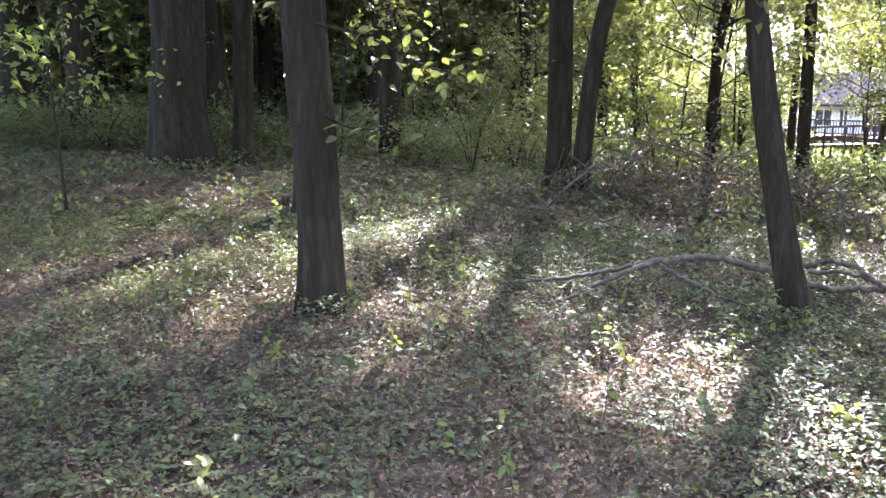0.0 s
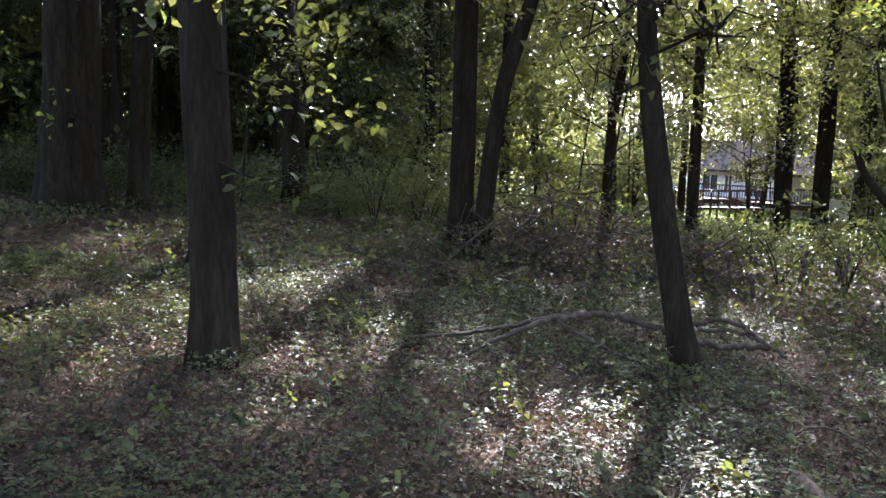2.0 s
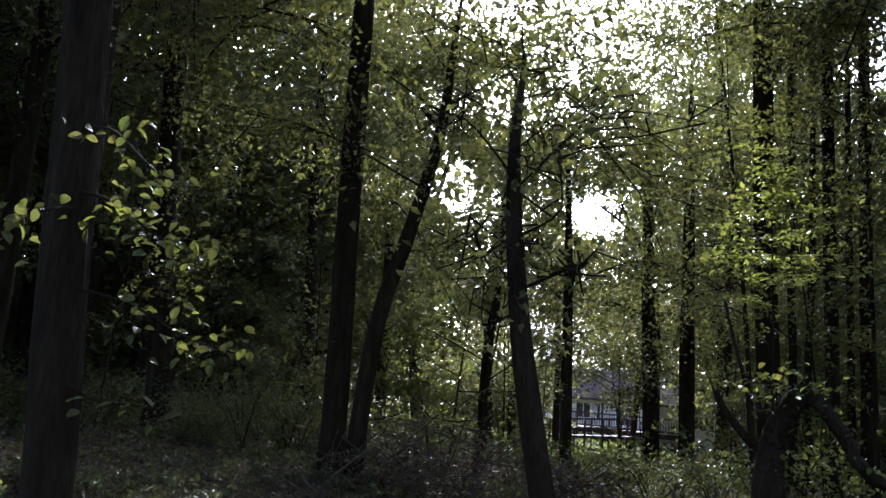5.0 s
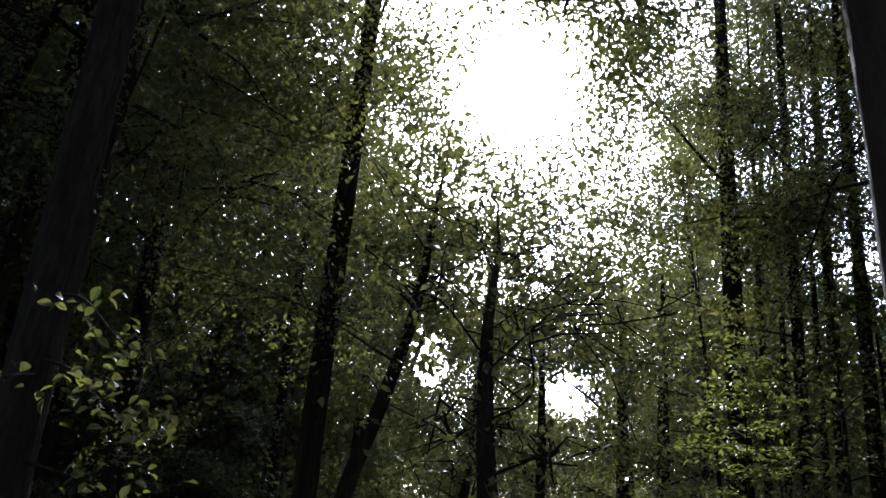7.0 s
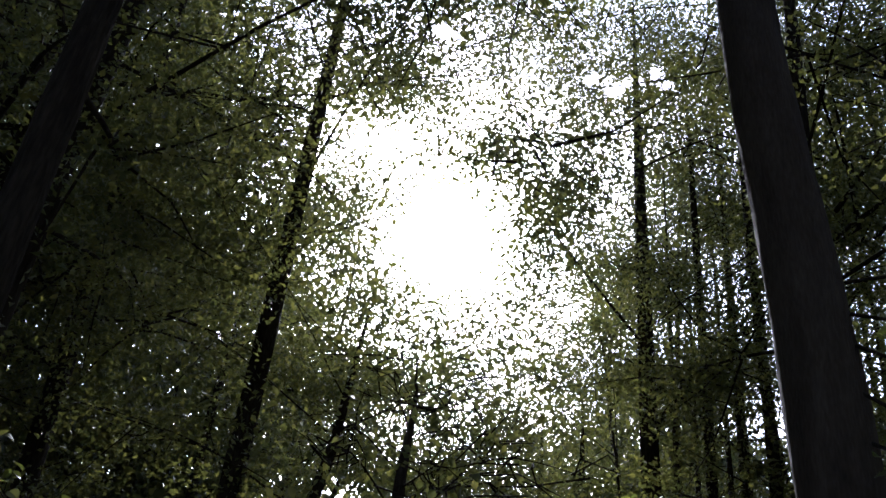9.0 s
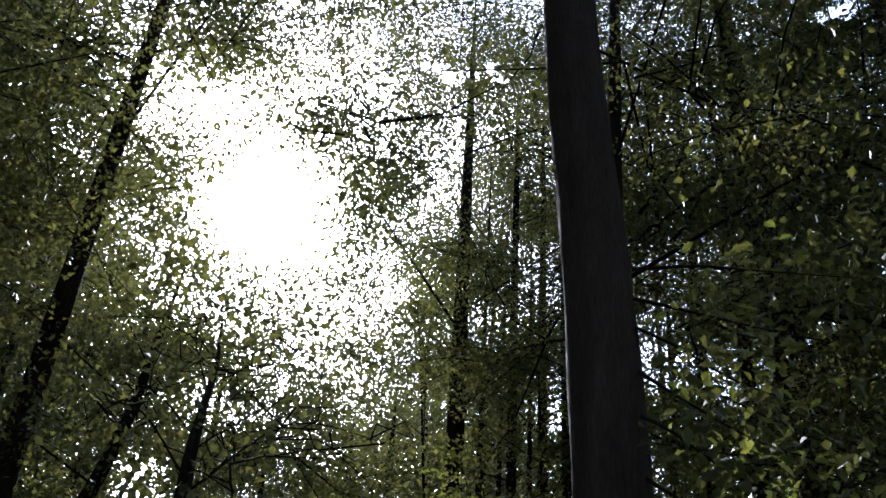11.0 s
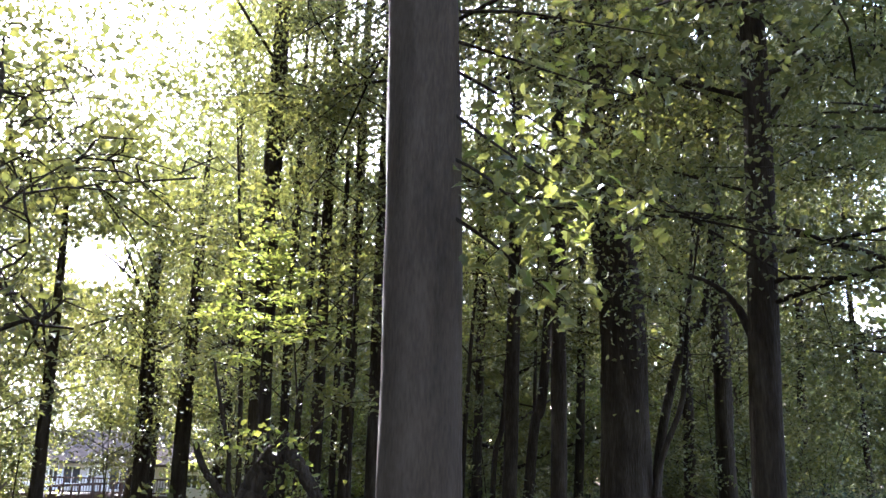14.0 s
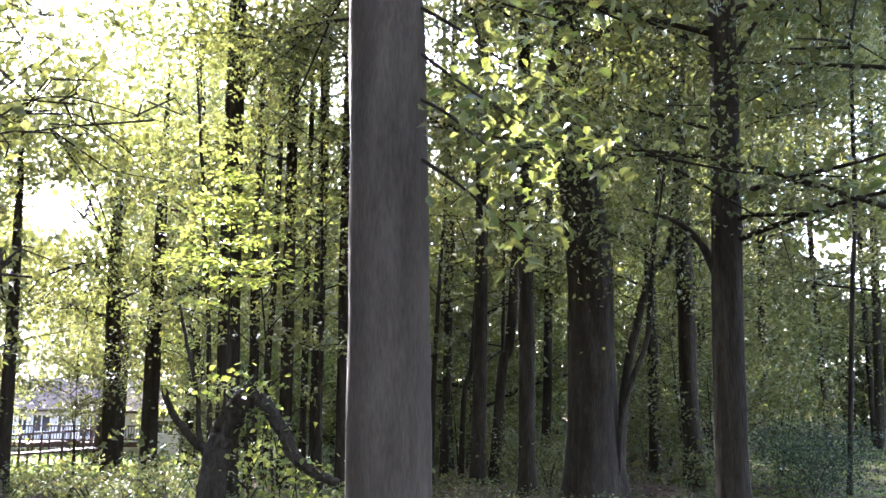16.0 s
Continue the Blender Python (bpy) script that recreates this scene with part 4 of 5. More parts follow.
fork = thing("tree", FORK_X, FORK_Y, FORK_Z, "crooked forked tree with one limb bent down to the ground", "tree", "forest trees")
STUB_LINE = [(5.42, 7.05, 1.39), (5.46, 6.93, 1.58), (5.49, 6.86, 1.72), (5.5, 6.84, 1.8)]
for nm, line, ra, rb in (("trunk", TRUNK_LINE, 0.15, 0.115), ("broken_stub", STUB_LINE, 0.115, 0.018), ("limb", BENT_LINE, 0.088, 0.038), ("limb", LEFT_LINE, 0.05, 0.028), ("limb", STEM_LINE, 0.03, 0.012)):
    tb = Tubes()
    n = 8 * len(line)
    q = curve_points(line, n)
    q[1:-1] += rng.normal(0, 0.07, (n - 2, 3)) * ra
    tb.add(q, np.linspace(ra, rb, n), 20, 0.17, 0.4 if nm == "trunk" else 0.0, 2.0)
    under(new(nm, tb.mesh(nm, BARK, (FORK_X, FORK_Y, FORK_Z))), fork)
vine = thing("vine", FORK_X, FORK_Y, FORK_Z, "climbing vine with bright green leaves hanging from a bent limb", "vine")
for i in range(10):
    o = np.array(BENT_LINE[1 + i % 5]) + rng.normal(0, 0.06, 3)
    q = np.array((o, o + (rng.normal(0, 0.1), rng.normal(0, 0.1), -0.3), o + (rng.normal(0, 0.15), rng.normal(0, 0.1), -rng.uniform(0.5, 0.9))))
    q[:, 2] = np.maximum(q[:, 2], gz(q[:, 0], q[:, 1]) + 0.02)
    tb = Tubes()
    tb.add(curve_points(q, 10), np.full(10, 0.006), 5)
    st = under(new("stem", tb.mesh("stem", BARK, (FORK_X, FORK_Y, FORK_Z))), vine)
    lp = np.repeat(curve_points(q, 10), 5, 0) + rng.normal(0, 0.1, (50, 3))
    tagged(under(new("foliage", leaf_mesh("foliage", lp, 0.058 * rng.uniform(0.6, 1.3, 50), LEAF_YELLOW_LIT, 0.5, (FORK_X, FORK_Y, FORK_Z), 0.8, True)), st), kind="stuff")

# tufts on top, lit by the lighter leaf colour
for c, n in (((5.28, 7.0, 1.72), 46), ((5.45, 6.72, 1.68), 34), ((5.1, 7.3, 1.62), 30)):
    lp = np.array(c) + rng.normal(0, 1, (n, 3)) * (0.13, 0.13, 0.07)
    tagged(under(new("foliage", leaf_mesh("foliage", lp, 0.085 * rng.uniform(0.7, 1.2, n), LEAF_YELLOW_LIT, 0.5, (FORK_X, FORK_Y, FORK_Z), 0.6, True)), vine), kind="stuff")

# ---- low branches with large leaves ----
def big_leaf(n=5, lobes=0.0):
    """Half-folded blade with a pointed tip; lobes: depth of rounded side lobes."""
    bm = bmesh.new()
    rows = []
    for i in range(n + 1):
        u = i / n
        w = 0.34 * math.sin(math.pi * min(1, u * 0.92 + 0.06)) ** 0.8 * (1 - lobes * (i % 2)) + (0.0 if 0 < i < n else 0.004)
        z = -0.22 * u * u
        rows.append([bm.verts.new((-w, u, z + w * 0.35)), bm.verts.new((0, u, z)), bm.verts.new((w, u, z + w * 0.35))])
    for a, b in zip(rows, rows[1:]):
        for k in (0, 1):
            bm.faces.new((a[k], a[k + 1], b[k + 1], b[k]))
    me = bpy.data.meshes.new("leaf")
    bm.to_mesh(me)
    bm.free()
    return me


SMOOTH_LEAVES, OAK_LEAVES = [big_leaf() for i in range(3)], [big_leaf(8, 0.42) for i in range(4)]
# the first shape of each kind is coloured as lit leaves, others as dim
for shapes in (SMOOTH_LEAVES, OAK_LEAVES):
    for i, me in enumerate(shapes):
        me.materials.append(LEAF_YELLOW_LIT if i == 0 else LEAF)


def leafy_branch(parent, pts, rad, n, size, shapes, spread=0.16, start=0.3):
    """A branch part with leaves of its own along it."""
    base = np.array(parent.matrix_world.translation)
    q = curve_points(pts, 24)
    tb = Tubes()
    tb.add(q, rad * np.linspace(1, 0.2, 24), 6, 0.05)
    br = under(new("branch", tb.mesh("branch", BARK, base)), parent)
    for i in range(n):
        u = start + (1 - start) * (i + rng.uniform(0, 1)) / n
        o = q[int(u * 23)] - base + rng.normal(0, spread, 3) * (1, 1, 0.6)
        lf = new("leaf", shapes[i % len(shapes)])
        lf.parent = br
        lf.matrix_basis = pose(*o, rng.normal(-15, 28), rng.normal(0, 32), rng.uniform(0, 360)) @ Matrix.Scale(size * rng.uniform(0.7, 1.25), 4)
    return br


grey_tree, main_tree = [o for o in scene.objects if o.get("label") == 'straight tree with finely furrowed bark in low ground cover'][0], [o for o in scene.objects if o.get("label") == 'tall straight tree with smooth brown-grey trunk'][0]
scene.view_layers[0].update()
leafy_branch(grey_tree, [(-0.78, 4.94, 1.95), (-0.43, 4.88, 1.86), (-0.13, 4.90, 1.71), (0.19, 5.00, 1.63)], 0.012, 62, 0.064, SMOOTH_LEAVES, 0.12)
leafy_branch(grey_tree, [(-0.80, 4.94, 2.48), (-0.57, 4.66, 2.39), (-0.35, 4.49, 2.23), (-0.14, 4.40, 2.12)], 0.012, 80, 0.064, SMOOTH_LEAVES, 0.12)
leafy_branch(grey_tree, [(-0.80, 4.94, 2.85), (-0.60, 4.56, 2.75), (-0.42, 4.38, 2.58), (-0.30, 4.29, 2.47)], 0.012, 42, 0.064, SMOOTH_LEAVES, 0.12)
leafy_branch(grey_tree, [(-0.80, 4.94, 2.39), (-0.84, 4.52, 2.30), (-0.91, 4.30, 2.20), (-0.97, 4.19, 2.13)], 0.012, 36, 0.064, SMOOTH_LEAVES, 0.12)
leafy_branch(grey_tree, [(-0.75, 4.94, 1.43), (-0.54, 4.77, 1.35), (-0.33, 4.79, 1.33), (-0.25, 4.79, 1.31)], 0.012, 12, 0.075, SMOOTH_LEAVES, 0.12)
leafy_branch(main_tree, [(4.25, 3.55, 3.90), (4.20, 3.15, 3.57), (4.30, 2.69, 3.21), (4.57, 2.27, 3.03)], 0.014, 120, 0.1, OAK_LEAVES, 0.16, 0.4)
leafy_branch(main_tree, [(4.25, 3.55, 3.58), (4.14, 3.22, 3.37), (4.20, 2.83, 3.03), (4.31, 2.50, 2.87)], 0.014, 105, 0.1, OAK_LEAVES, 0.16, 0.4)
leafy_branch(main_tree, [(4.25, 3.55, 4.23), (4.35, 3.28, 4.02), (4.50, 2.94, 3.71), (4.74, 2.57, 3.51)], 0.014, 90, 0.1, OAK_LEAVES, 0.16, 0.4)
leafy_branch(main_tree, [(4.25, 3.55, 3.17), (4.20, 3.15, 2.90), (4.28, 2.89, 2.65), (4.43, 2.68, 2.48)], 0.014, 80, 0.1, OAK_LEAVES, 0.16, 0.4)
leafy_branch(main_tree, [(4.25, 3.55, 4.70), (4.70, 3.33, 4.81), (5.29, 3.01, 4.85), (5.72, 2.66, 4.82)], 0.014, 120, 0.1, OAK_LEAVES, 0.16, 0.4)
leafy_branch(main_tree, [(4.25, 3.55, 4.46), (4.64, 3.40, 4.44), (5.01, 3.07, 4.31), (5.44, 2.75, 4.22)], 0.014, 90, 0.1, OAK_LEAVES, 0.16, 0.4)
slim_tree = [o for o in scene.objects if o.get("label") == 'straight slim tree with forking side limb'][0]
leafy_branch(slim_tree, [(9.71, 3.65, 2.85), (9.67, 3.74, 3.12), (9.52, 3.84, 3.42), (9.32, 4.06, 3.65), (9.04, 4.42, 3.79)], 0.070, 24, 0.1, OAK_LEAVES, 0.22, 0.5)
leafy_branch(slim_tree, [(9.76, 3.50, 5.47), (9.73, 3.29, 5.73), (9.71, 3.03, 6.05), (9.70, 2.72, 6.23)], 0.050, 24, 0.1, OAK_LEAVES, 0.22, 0.5)
leafy_branch(slim_tree, [(9.75, 3.54, 3.62), (9.64, 3.24, 3.66), (9.57, 2.79, 3.59), (9.48, 2.36, 3.64)], 0.040, 24, 0.1, OAK_LEAVES, 0.22, 0.5)
leafy_branch(slim_tree, [(9.75, 3.52, 3.95), (8.80, 2.60, 3.80), (7.80, 1.75, 3.60), (6.60, 1.05, 3.35)], 0.035, 150, 0.11, OAK_LEAVES, 0.26, 0.3)
leafy_branch(slim_tree, [(9.75, 3.50, 3.40), (9.20, 2.30, 3.55), (8.40, 1.10, 3.50), (7.60, 0.10, 3.35)], 0.035, 140, 0.11, OAK_LEAVES, 0.26, 0.3)
fork_tree = [o for o in scene.objects if o.get("label") == 'tree with trunk forking high up'][0]
leafy_branch(fork_tree, [(8.99, 12.37, 6.38), (9.06, 12.32, 7.04), (9.23, 12.07, 7.54), (9.45, 11.78, 7.92), (9.56, 11.44, 8.20)], 0.100, 14, 0.11, OAK_LEAVES, 0.3, 0.5)
leafy_branch(fork_tree, [(9.56, 11.44, 8.20), (9.70, 11.06, 8.59), (9.90, 10.61, 8.98)], 0.050, 10, 0.11, OAK_LEAVES, 0.3, 0.5)
gap_tree = [o for o in scene.objects if o.get("label") == 'tree with crooked bare limbs against the sky'][0]
leafy_branch(gap_tree, [(10.23, 18.63, 4.30), (9.98, 18.77, 5.17), (9.51, 18.89, 5.67), (8.94, 19.05, 6.07), (8.39, 19.18, 6.26)], 0.055, 4, 0.11, OAK_LEAVES, 0.25, 0.4)
leafy_branch(gap_tree, [(10.07, 18.72, 4.91), (9.80, 18.86, 5.64), (9.47, 18.91, 6.29), (9.14, 18.95, 6.79)], 0.045, 4, 0.11, OAK_LEAVES, 0.25, 0.4)
leafy_branch(gap_tree, [(9.51, 18.89, 5.67), (9.60, 18.74, 6.22), (9.81, 18.52, 6.57)], 0.030, 3, 0.11, OAK_LEAVES, 0.25, 0.4)
leafy_branch(gap_tree, [(10.24, 18.63, 4.16), (9.52, 18.77, 4.77), (8.86, 18.86, 5.22), (8.27, 19.01, 5.35)], 0.035, 8, 0.11, OAK_LEAVES, 0.25, 0.4)

# ---- fallen branches and brush pile ----
def fallen(pts, r0, r1, label, name="fallen_branch"):
    pts = np.asarray(pts)
    e = tagged(new(name), label, "branch", "fallen wood")
    base = pts[0]
    e.matrix_world = pose(*base)
    tb = Tubes()
    n = 8 * len(pts)
    q = curve_points(pts, n)
    q[1:-1] += np.random.default_rng(int(1000 * abs(base[0]))).normal(0, 0.25, (n - 2, 3)) * r0
    tb.add(q, 0.78 * np.linspace(r0, r1, n), 10, 0.14, 0.0, base[1])
    under(new("wood", tb.mesh("wood", DEADWOOD, base)), e)
    return e


fallen([(0.49, 5.98, 0.13), (0.93, 6.03, 0.15), (1.27, 6.02, 0.21), (1.60, 5.99, 0.29)], 0.017, 0.022, 'pale bare branch lying across the forest floor')
fallen([(0.55, 5.67, 0.07), (0.82, 5.69, 0.05), (1.10, 5.80, 0.15), (1.37, 5.89, 0.23), (1.62, 5.99, 0.29)], 0.015, 0.030, 'long curved dead branch with peeling bark')
fallen([(1.56, 6.00, 0.27), (1.81, 5.98, 0.31), (2.13, 5.93, 0.30), (2.43, 5.81, 0.23), (2.71, 5.80, 0.15), (2.96, 5.79, 0.12), (3.23, 5.75, 0.13)], 0.034, 0.030, 'thick fallen branch arched beside a leaning trunk')
fallen([(1.62, 5.98, 0.27), (1.79, 5.83, 0.18), (1.99, 5.66, 0.10), (2.19, 5.48, 0.06), (2.35, 5.30, 0.03)], 0.022, 0.013, 'thin fallen branch resting on the ground cover')
fallen([(2.63, 6.00, 0.12), (2.74, 6.01, 0.24), (2.89, 5.93, 0.30), (3.04, 5.80, 0.26), (3.18, 5.67, 0.15)], 0.030, 0.026, 'arched fallen branch behind a leaning trunk')
fallen([(2.80, 6.09, 0.18), (3.01, 5.99, 0.20), (3.15, 5.85, 0.18), (3.28, 5.61, 0.09)], 0.022, 0.022, 'arched fallen branch behind a leaning trunk')
fallen([(2.01, 10.31, 0.93), (2.34, 10.13, 0.93), (2.78, 9.92, 0.83)], 0.017, 0.011, 'pale dead stick on top of a brush heap')
fallen([(-0.82, 3.51, -0.06), (-0.68, 3.43, -0.10), (-0.56, 3.35, -0.13), (-0.46, 3.32, -0.19)], 0.005, 0.005, 'thin bare twig lying on low plants')
fallen([(0.35, 5.09, 0.01), (0.51, 5.18, 0.04), (0.66, 5.21, 0.05)], 0.006, 0.005, 'thin dead stick on leaf litter')
fallen([(0.88, 8.35, 0.35), (1.17, 8.32, 0.30), (1.44, 8.17, 0.22)], 0.011, 0.009, 'pale dead stick in the undergrowth')

def brush_pile(x, y, w, n, tall):
    z = float(gz(x, y))
    e = thing("brush_pile", x, y, z, "tangled heap of dead grey twigs and dry leaves", "brush pile")

    def heap(ox, oy):
        return tall * np.exp(-(ox / w) ** 2 * 1.1 - (oy / (0.55 * w)) ** 2)
    for i in range(n):
        o = np.array((rng.normal(0, w * 0.6), rng.normal(0, w * 0.35), 0.0))
        h = max(0.03, float(heap(o[0], o[1])) * rng.uniform(0.1, 1.1))
        a, ln = rng.uniform(0, math.pi), rng.uniform(0.3, 1.5) * (0.5 + 0.35 * w)
        dv = np.array((math.cos(a), math.sin(a) * 0.7, rng.normal(0, 0.45))) * ln / 2
        c = o + (0, 0, h)
        p = np.array((c - dv, c - dv * 0.3 + rng.normal(0, 0.06, 3), c + dv * 0.4 + rng.normal(0, 0.06, 3), c + dv))
        p[:, 2] = np.maximum(p[:, 2], gz(p[:, 0] + x, p[:, 1] + y) - z + 0.01)
        tb = Tubes()
        tb.add(curve_points(p, 8), np.linspace(1, 0.4, 8) * rng.uniform(0.004, 0.016), 5)
        under(new("twig", tb.mesh("twig", DEADWOOD)), e)
    for nm, mat, m, size in (("dry_foliage", LITTER, int(900 * w * w), 0.06), ("foliage", LEAF, int(700 * w * w), 0.055)):
        ox, oy = rng.normal(0, w * 0.62, m), rng.normal(0, w * 0.4, m)
        lp = np.stack((ox, oy, gz(ox + x, oy + y) - z + 0.02 + heap(ox, oy) * rng.uniform(0, 1.0, m)), -1)
        tagged(under(new(nm, leaf_mesh(nm, lp, size * rng.uniform(0.6, 1.3, m), mat, 0.3)), e), kind="stuff")


bx, by = polar(15.5, 10.7)
brush_pile(bx, by, 1.5, 230, 0.95)
bx, by = polar(24.5, 10.2)
brush_pile(bx, by, 0.9, 90, 0.6)
bx, by = polar(8.0, 8.6)
brush_pile(bx, by, 0.5, 26, 0.25)


# ---- lawn ----
def lawn(n, r0, r1, a0, a1, size, label):
    x, y = sector(n, r0, r1, a0, a1, rng)
    p = np.stack((x, y, gz(x, y) + 0.005), -1)
    v, f = leaf_arrays(p, size * rng.uniform(0.5, 1.2, n), 0.05, rng, 0.5)
    tagged(new("lawn_grass", mesh_from("lawn_grass", v, f, np.full(len(f), 3), GRASS)), label, "grass", kind="stuff")


lawn(42000, 14, 34, 66, 92, 0.07, "mown green lawn with sun patches")
lawn(20000, 26, 66, 12, 37, 0.3, "sunlit yellow-green lawn round the house")


# ---- house with deck ----
def box(bm, x0, x1, y0, y1, z0, z1):
    m = Matrix.Translation(((x0 + x1) / 2, (y0 + y1) / 2, (z0 + z1) / 2)) @ Matrix.Diagonal((x1 - x0, y1 - y0, z1 - z0, 1))
    bmesh.ops.create_cube(bm, size=1.0, matrix=m)


def boxes(name, items, mat, parent, label=""):
    bm = bmesh.new()
    for it in items:
        box(bm, *it)
    return part(name, bm, mat, parent, label)


def house(x, y, z, rz, width, depth, eave, ridge, windows, label):
    """Front at local y = 0, facing -y."""
    e = thing("house", x, y, z, label, "house", rz=rz)
    h = width / 2
    cuts = sorted(windows)
    items, at = [], -h
    for c, w, s, t in cuts:
        items += [(at, c - w / 2, 0, 0.2, 0, eave), (c - w / 2, c + w / 2, 0, 0.2, 0, s), (c - w / 2, c + w / 2, 0, 0.2, t, eave)]
        at = c + w / 2
    items += [(at, h, 0, 0.2, 0, eave), (-h, -h + 0.2, 0.2, depth, 0, eave), (h - 0.2, h, 0.2, depth, 0, eave), (-h + 0.2, h - 0.2, depth - 0.2, depth, 0, eave)]
    wall = boxes("wall", items, SIDING, e)
    for k in range(int(eave / 0.2)):
        at, zz = -h, 0.2 * k
        for c, w, s, t in cuts + [(h + 0.08, 0, -9, 9)]:
            if s - 0.1 < zz + 0.1 < t + 0.1:
                boxes("siding_board", [(at, c - w / 2 - 0.08, -0.022, -0.003, zz, zz + 0.185)], SIDING, wall)
                at = c + w / 2 + 0.08
    for c, w, s, t in cuts:
        wn = boxes("window", [(c - w / 2 - 0.07, c - w / 2, -0.05, 0.1, s - 0.07, t + 0.07), (c + w / 2, c + w / 2 + 0.07, -0.05, 0.1, s - 0.07, t + 0.07),
                              (c - w / 2, c + w / 2, -0.05, 0.1, t, t + 0.07), (c - w / 2, c + w / 2, -0.07, 0.1, s - 0.07, s), (c - 0.025, c + 0.025, -0.03, 0.08, s, t)], DARKWOOD, e, "white window frame")
        boxes("pane", [(c - w / 2, c - 0.025, 0.03, 0.045, s, t)], GLASS, wn, "dark reflecting glass")
        boxes("pane", [(c + 0.025, c + w / 2, 0.03, 0.045, s, t)], GLASS, wn, "dark reflecting glass")
    bm = bmesh.new()
    o, mid = 0.5, depth / 2
    prof = [(-o, eave - 0.12), (-o, eave + 0.03), (mid, ridge), (depth + o, eave + 0.03), (depth + o, eave - 0.12), (mid, ridge - 0.16)]
    sides = [[bm.verts.new((sx, py, pz)) for py, pz in prof] for sx in (-h - 0.4, h + 0.4)]
    for i in range(6):
        bm.faces.new((sides[0][i], sides[0][(i + 1) % 6], sides[1][(i + 1) % 6], sides[1][i]))
    bm.faces.new(sides[0])
    bm.faces.new(sides[1][::-1])
    bmesh.ops.recalc_face_normals(bm, faces=bm.faces)
    part("roof", bm, ROOFING, e, "brown-grey shingled gable roof")
    return e


hx, hy = polar(24.6, 59.4)
house(hx, hy, -2.6, -52, 15.0, 8.0, 2.85, 4.9, [(-1.06, 0.55, 1.55, 2.5), (0.17, 1.1, 1.5, 2.5), (1.5, 0.5, 1.5, 2.5), (3.3, 1.25, 1.2, 2.4)], "white single-storey house with brown roof and deck")
hx2, hy2 = polar(32.0, 52.0)
house(hx2, hy2, -2.4, -40, 5.2, 6.0, 2.7, 3.9, [(-0.4, 0.62, 1.45, 2.15), (0.25, 0.5, 1.45, 2.15)], "pale grey outbuilding with two small windows")


def deck(x, y, z, rz, w, d, top):
    e = thing("deck", x, y, z, "raised reddish-brown wooden deck with railings", "deck", rz=rz)
    for i in range(int(d / 0.15)):
        boxes("floor_board", [(-w / 2, w / 2, i * 0.15, i * 0.15 + 0.14, top - 0.04, top)], DECKWOOD, e)
    boxes("fascia", [(-w / 2, w / 2, -0.05, -0.004, top - 0.28, top + 0.01)], DECKWOOD, e)
    n = int(w / 1.6)
    for i in range(n + 1):
        px = -w / 2 + 0.05 + (w - 0.1) * i / n
        boxes("post", [(px - 0.05, px + 0.05, -0.16, -0.06, -0.4, top + 0.98)], DECKWOOD, e)
    for zz in (0.12, 0.88):
        boxes("rail", [(-w / 2, w / 2, -0.2, -0.161, top + zz, top + zz + 0.09)], DECKWOOD, e)
    for i in range(int(w / 0.16)):
        px = -w / 2 + 0.16 * i + 0.08
        boxes("baluster", [(px - 0.018, px + 0.018, -0.24, -0.201, top + 0.1, top + 0.95)], DECKWOOD, e)
    return e


dx, dy = polar(23.6, 54.0)
deck(dx, dy, -2.1, -46, 15.0, 3.2, 0.65)
def ramp(x, y, z, rz, length, rise, wide):
    """Sloping walkway with a handrail on each side."""
    e = thing("ramp", x, y, z, "sloping brown wooden ramp with handrails before a deck", "ramp", rz=rz)
    n = 9

    def slanted(name, y0, y1, z0, z1):
        bm = bmesh.new()
        vs = [bm.verts.new((sx * length / 2, yy, zz + (0.5 + sx * 0.5) * rise)) for sx in (-1, 1) for yy, zz in ((y0, z0), (y1, z0), (y1, z1), (y0, z1))]
        for f in ((3, 2, 1, 0), (4, 5, 6, 7), (0, 1, 5, 4), (1, 2, 6, 5), (2, 3, 7, 6), (3, 0, 4, 7)):
            bm.faces.new([vs[i] for i in f])
        part(name, bm, DECKWOOD, e)
    slanted("walkway", 0, wide, 0.1, 0.2)
    for yy in (-0.06, wide + 0.004):
        for zz in (0.55, 1.05):
            slanted("handrail", yy, yy + 0.05, zz, zz + 0.08)
        for i in range(n):
            px = -length / 2 + length * (i + 0.5) / n
            pz = rise * (i + 0.5) / n
            boxes("post", [(px - 0.05, px + 0.05, yy + 0.052 if yy > 0 else yy - 0.102, yy + 0.152 if yy > 0 else yy - 0.002, -0.5, pz + 1.1)], DECKWOOD, e)
    return e


rx, ry = polar(22.6, 47.2)
ramp(rx, ry, -2.15, -40, 9.0, 0.6, 1.2)


# ---- seedlings and loose sticks on the forest floor ----
def seedling(x, y, h, n, size, mat, label):
    z = float(gz(x, y))
    e = thing("seedling", x, y, z, label, "seedling", "seedlings on the forest floor")
    top = np.array((rng.normal(0, 0.04), rng.normal(0, 0.04), h))
    tb = Tubes()
    tb.add(curve_points(np.array(((0, 0, -0.02), top * 0.5 + (0.01, 0, 0), top)), 6), np.linspace(0.003, 0.0015, 6), 4)
    under(new("stem", tb.mesh("stem", DEADWOOD)), e)
    lp = top * rng.uniform(0.35, 1.0, (n, 1)) + rng.normal(0, 0.012, (n, 3))
    under(new("foliage", leaf_mesh("foliage", lp, size * rng.uniform(0.7, 1.2, n), mat, 0.55, six=True, wide=0.7)), e)


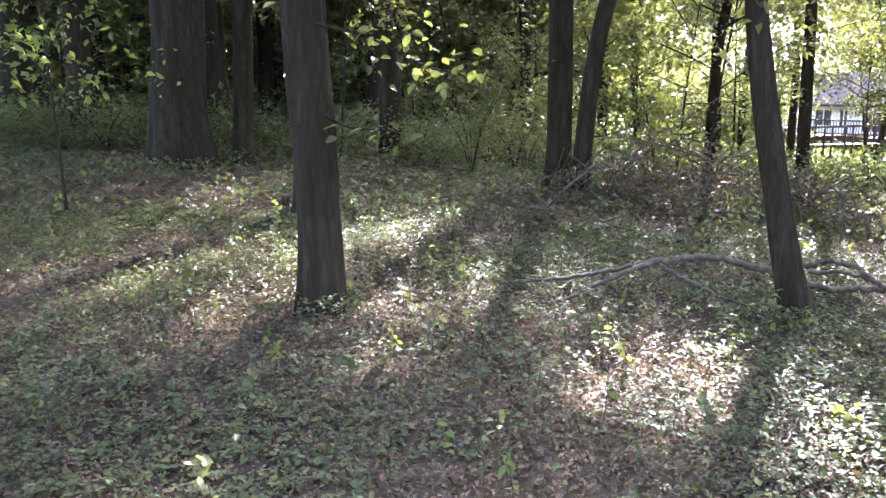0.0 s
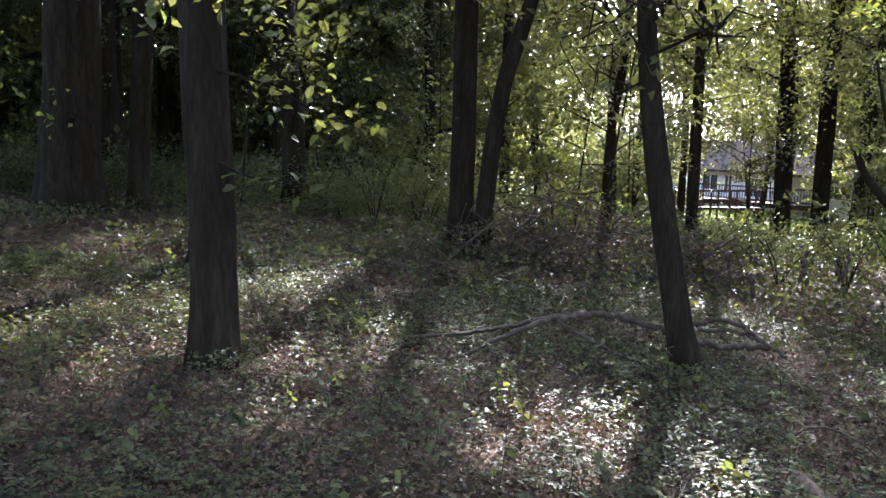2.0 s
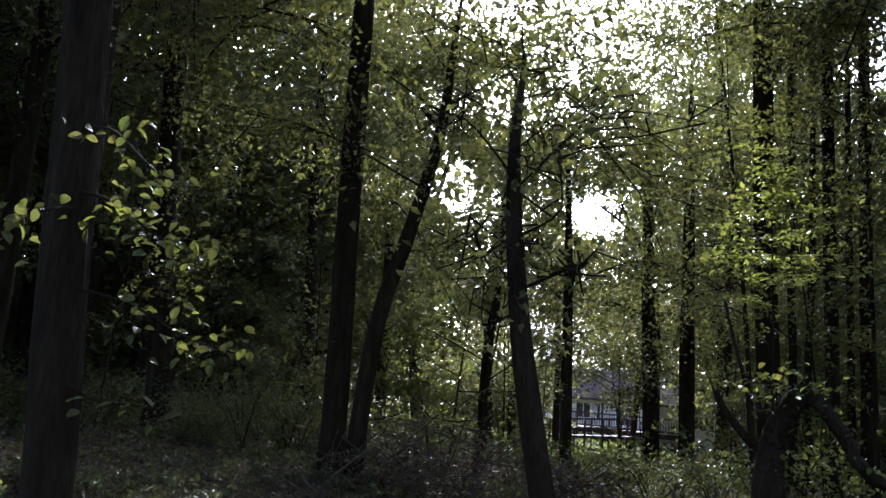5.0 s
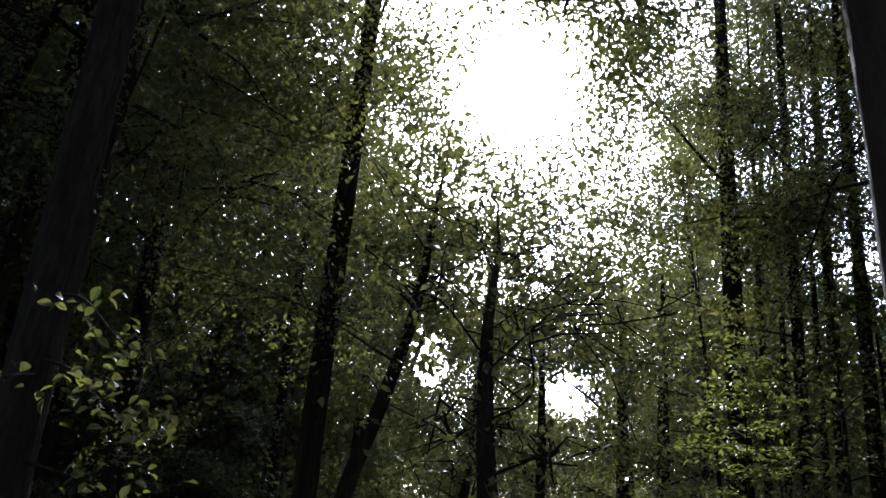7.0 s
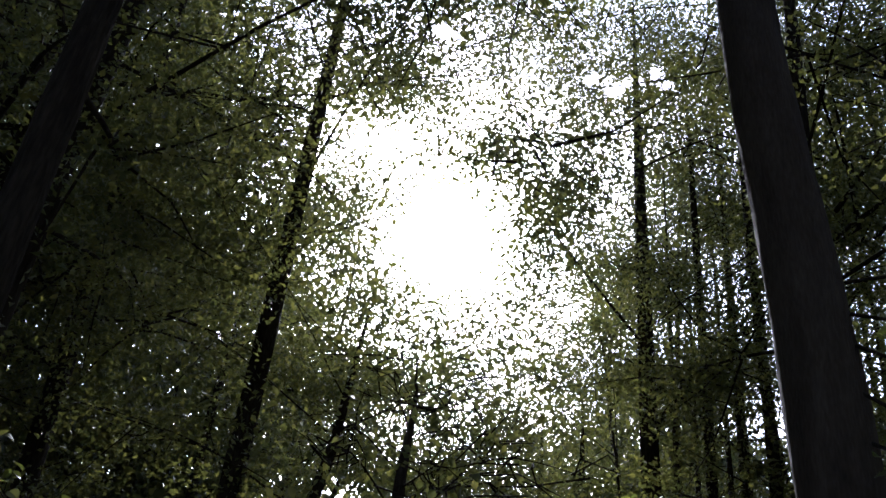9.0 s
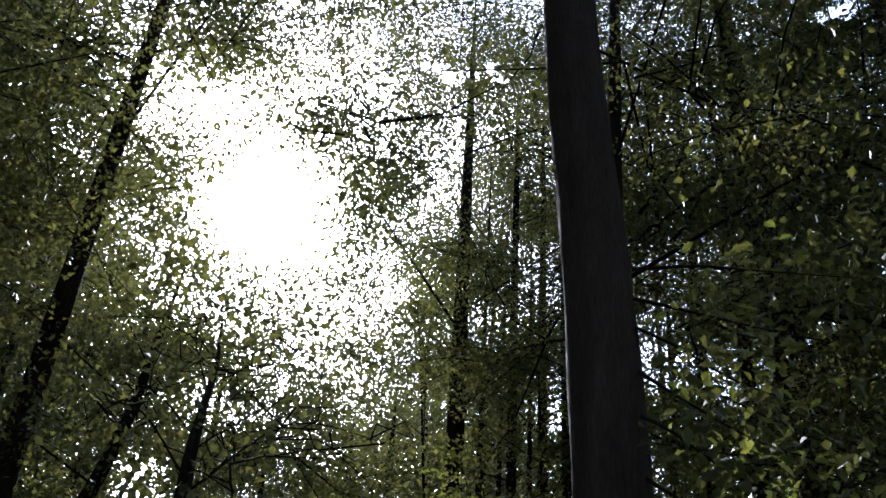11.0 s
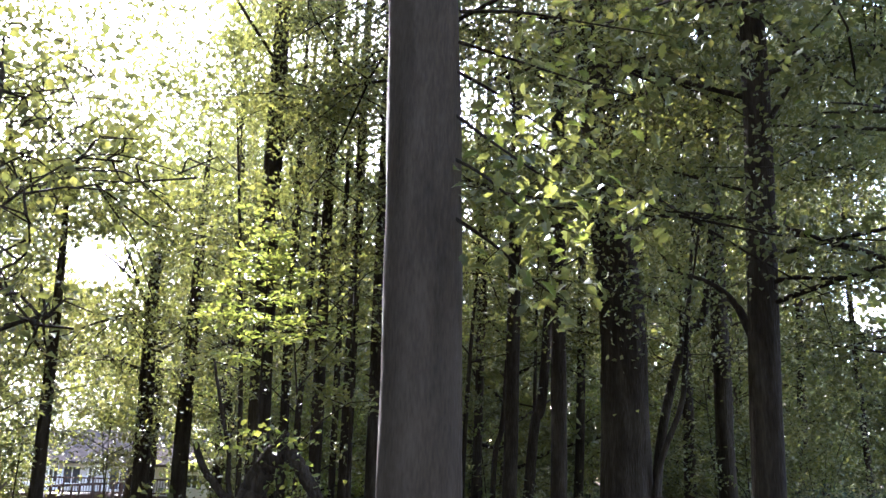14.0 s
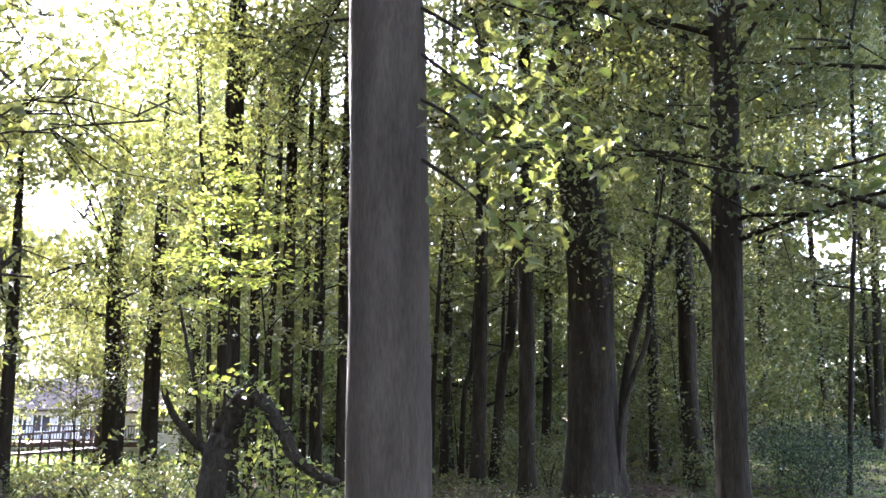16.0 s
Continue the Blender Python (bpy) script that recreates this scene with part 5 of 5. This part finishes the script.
for i in range(150):
    x, y = sector(1, 2.6, 8.5, -32, 42, rng)
    pale = i % 3 == 0
    seedling(float(x[0]), float(y[0]), rng.uniform(0.12, 0.38), int(rng.integers(6, 14)), 0.05, LEAF_YELLOW_LIT if pale else HERB,
             "small seedling with pale yellow-green leaves" if pale else "small seedling with green leaves on a thin stem")

sticks = Tubes()
sx, sy = sector(1500, 2.3, 10, -38, 48, rng)
for x, y in zip(sx, sy):
    a, ln = rng.uniform(0, math.pi), rng.uniform(0.08, 0.4)
    dx, dy = math.cos(a) * ln / 2, math.sin(a) * ln / 2
    p = np.array(((x - dx, y - dy, 0), (x + rng.normal(0, 0.02), y + rng.normal(0, 0.02), 0), (x + dx, y + dy, 0)))
    p[:, 2] = gz(p[:, 0], p[:, 1]) + rng.uniform(0.02, 0.07, 3)
    sticks.add(p, np.array((1, 0.8, 0.5)) * rng.uniform(0.0015, 0.005), 4)
tagged(new("twig_litter", sticks.mesh("twig_litter", DEADWOOD)), "small dead twigs scattered over leaf litter", "twigs", kind="stuff")


# ---- dried stalks at the edge of the undergrowth ----
def dried_stalk(x, y, h):
    z = float(gz(x, y))
    e = thing("dried_stalk", x, y, z, "dark dried flower stalk with brown seed heads", "plant", "dried stalks")
    top = np.array((rng.normal(0, 0.06), rng.normal(0, 0.06), h))
    tb = Tubes()
    tb.add(curve_points(np.array(((0, 0, -0.03), top * 0.5, top)), 8), np.linspace(0.006, 0.003, 8), 5)
    under(new("stem", tb.mesh("stem", DEADWOOD)), e)
    for k in range(4):
        c = top * (0.62 + 0.12 * k) + rng.normal(0, 0.02, 3)
        tb = Tubes()
        q = np.array((c, c + (0.0, 0.0, 0.05), c + (0.01, 0, 0.1)))
        tb.add(curve_points(q, 6), np.array((0.004, 0.018, 0.024, 0.022, 0.014, 0.003)), 7, 0.3)
        under(new("seed_head", tb.mesh("seed_head", DEADWOOD)), e)


for i in range(10):
    x, y = polar(rng.uniform(21, 34), rng.uniform(8.6, 11.0))
    dried_stalk(x, y, rng.uniform(0.35, 0.6))


# ---- thicket that closes the far side of the dark woods ----
floor_layer("undergrowth", 8000, 34, 52, -56, 12, 0.55, 6.5, LEAF, "dark leafy thicket closing the far side of the woods", "undergrowth", 0.3, -9, 5.0)


# ---- mottled log and an arched dead twig among the low plants ----
def short_log(pts, r, label):
    pts = np.asarray(pts)
    e = tagged(new("log"), label, "log", "fallen wood")
    e.matrix_world = pose(*pts[0])
    q = curve_points(pts, 22)
    q = np.vstack((q[0], q, q[-1]))
    radii = np.concatenate(([0.004], np.full(22, r) * (1 + 0.06 * np.sin(np.arange(22) * 1.3)), [0.004]))
    q[0] -= (q[2] - q[1]) * 0.05
    q[-1] += (q[-2] - q[-3]) * 0.05
    tb = Tubes()
    tb.add(q, radii, 18, 0.1, 0.0, 1.0)
    under(new("wood", tb.mesh("wood", LOGBARK, pts[0])), e)


LOGBARK = material("mottled_log_bark", [(0.05, 0.034, 0.024), (0.11, 0.082, 0.062), (0.19, 0.155, 0.125)], 22, 0.9, 0.7, (1, 1, 1), 90, dist=0.012, spec=0.08)
short_log([(2.23, 3.62, 0.02), (2.21, 3.33, 0.01), (2.19, 3.0, 0.0), (2.16, 2.62, -0.02)], 0.045, "mottled pale brown log lying in low plants")
fallen([(2.62, 4.35, -0.04), (2.70, 4.2, 0.07), (2.80, 3.95, 0.06), (2.86, 3.7, -0.05)], 0.008, 0.006, "thin arched dead twig over low plants")
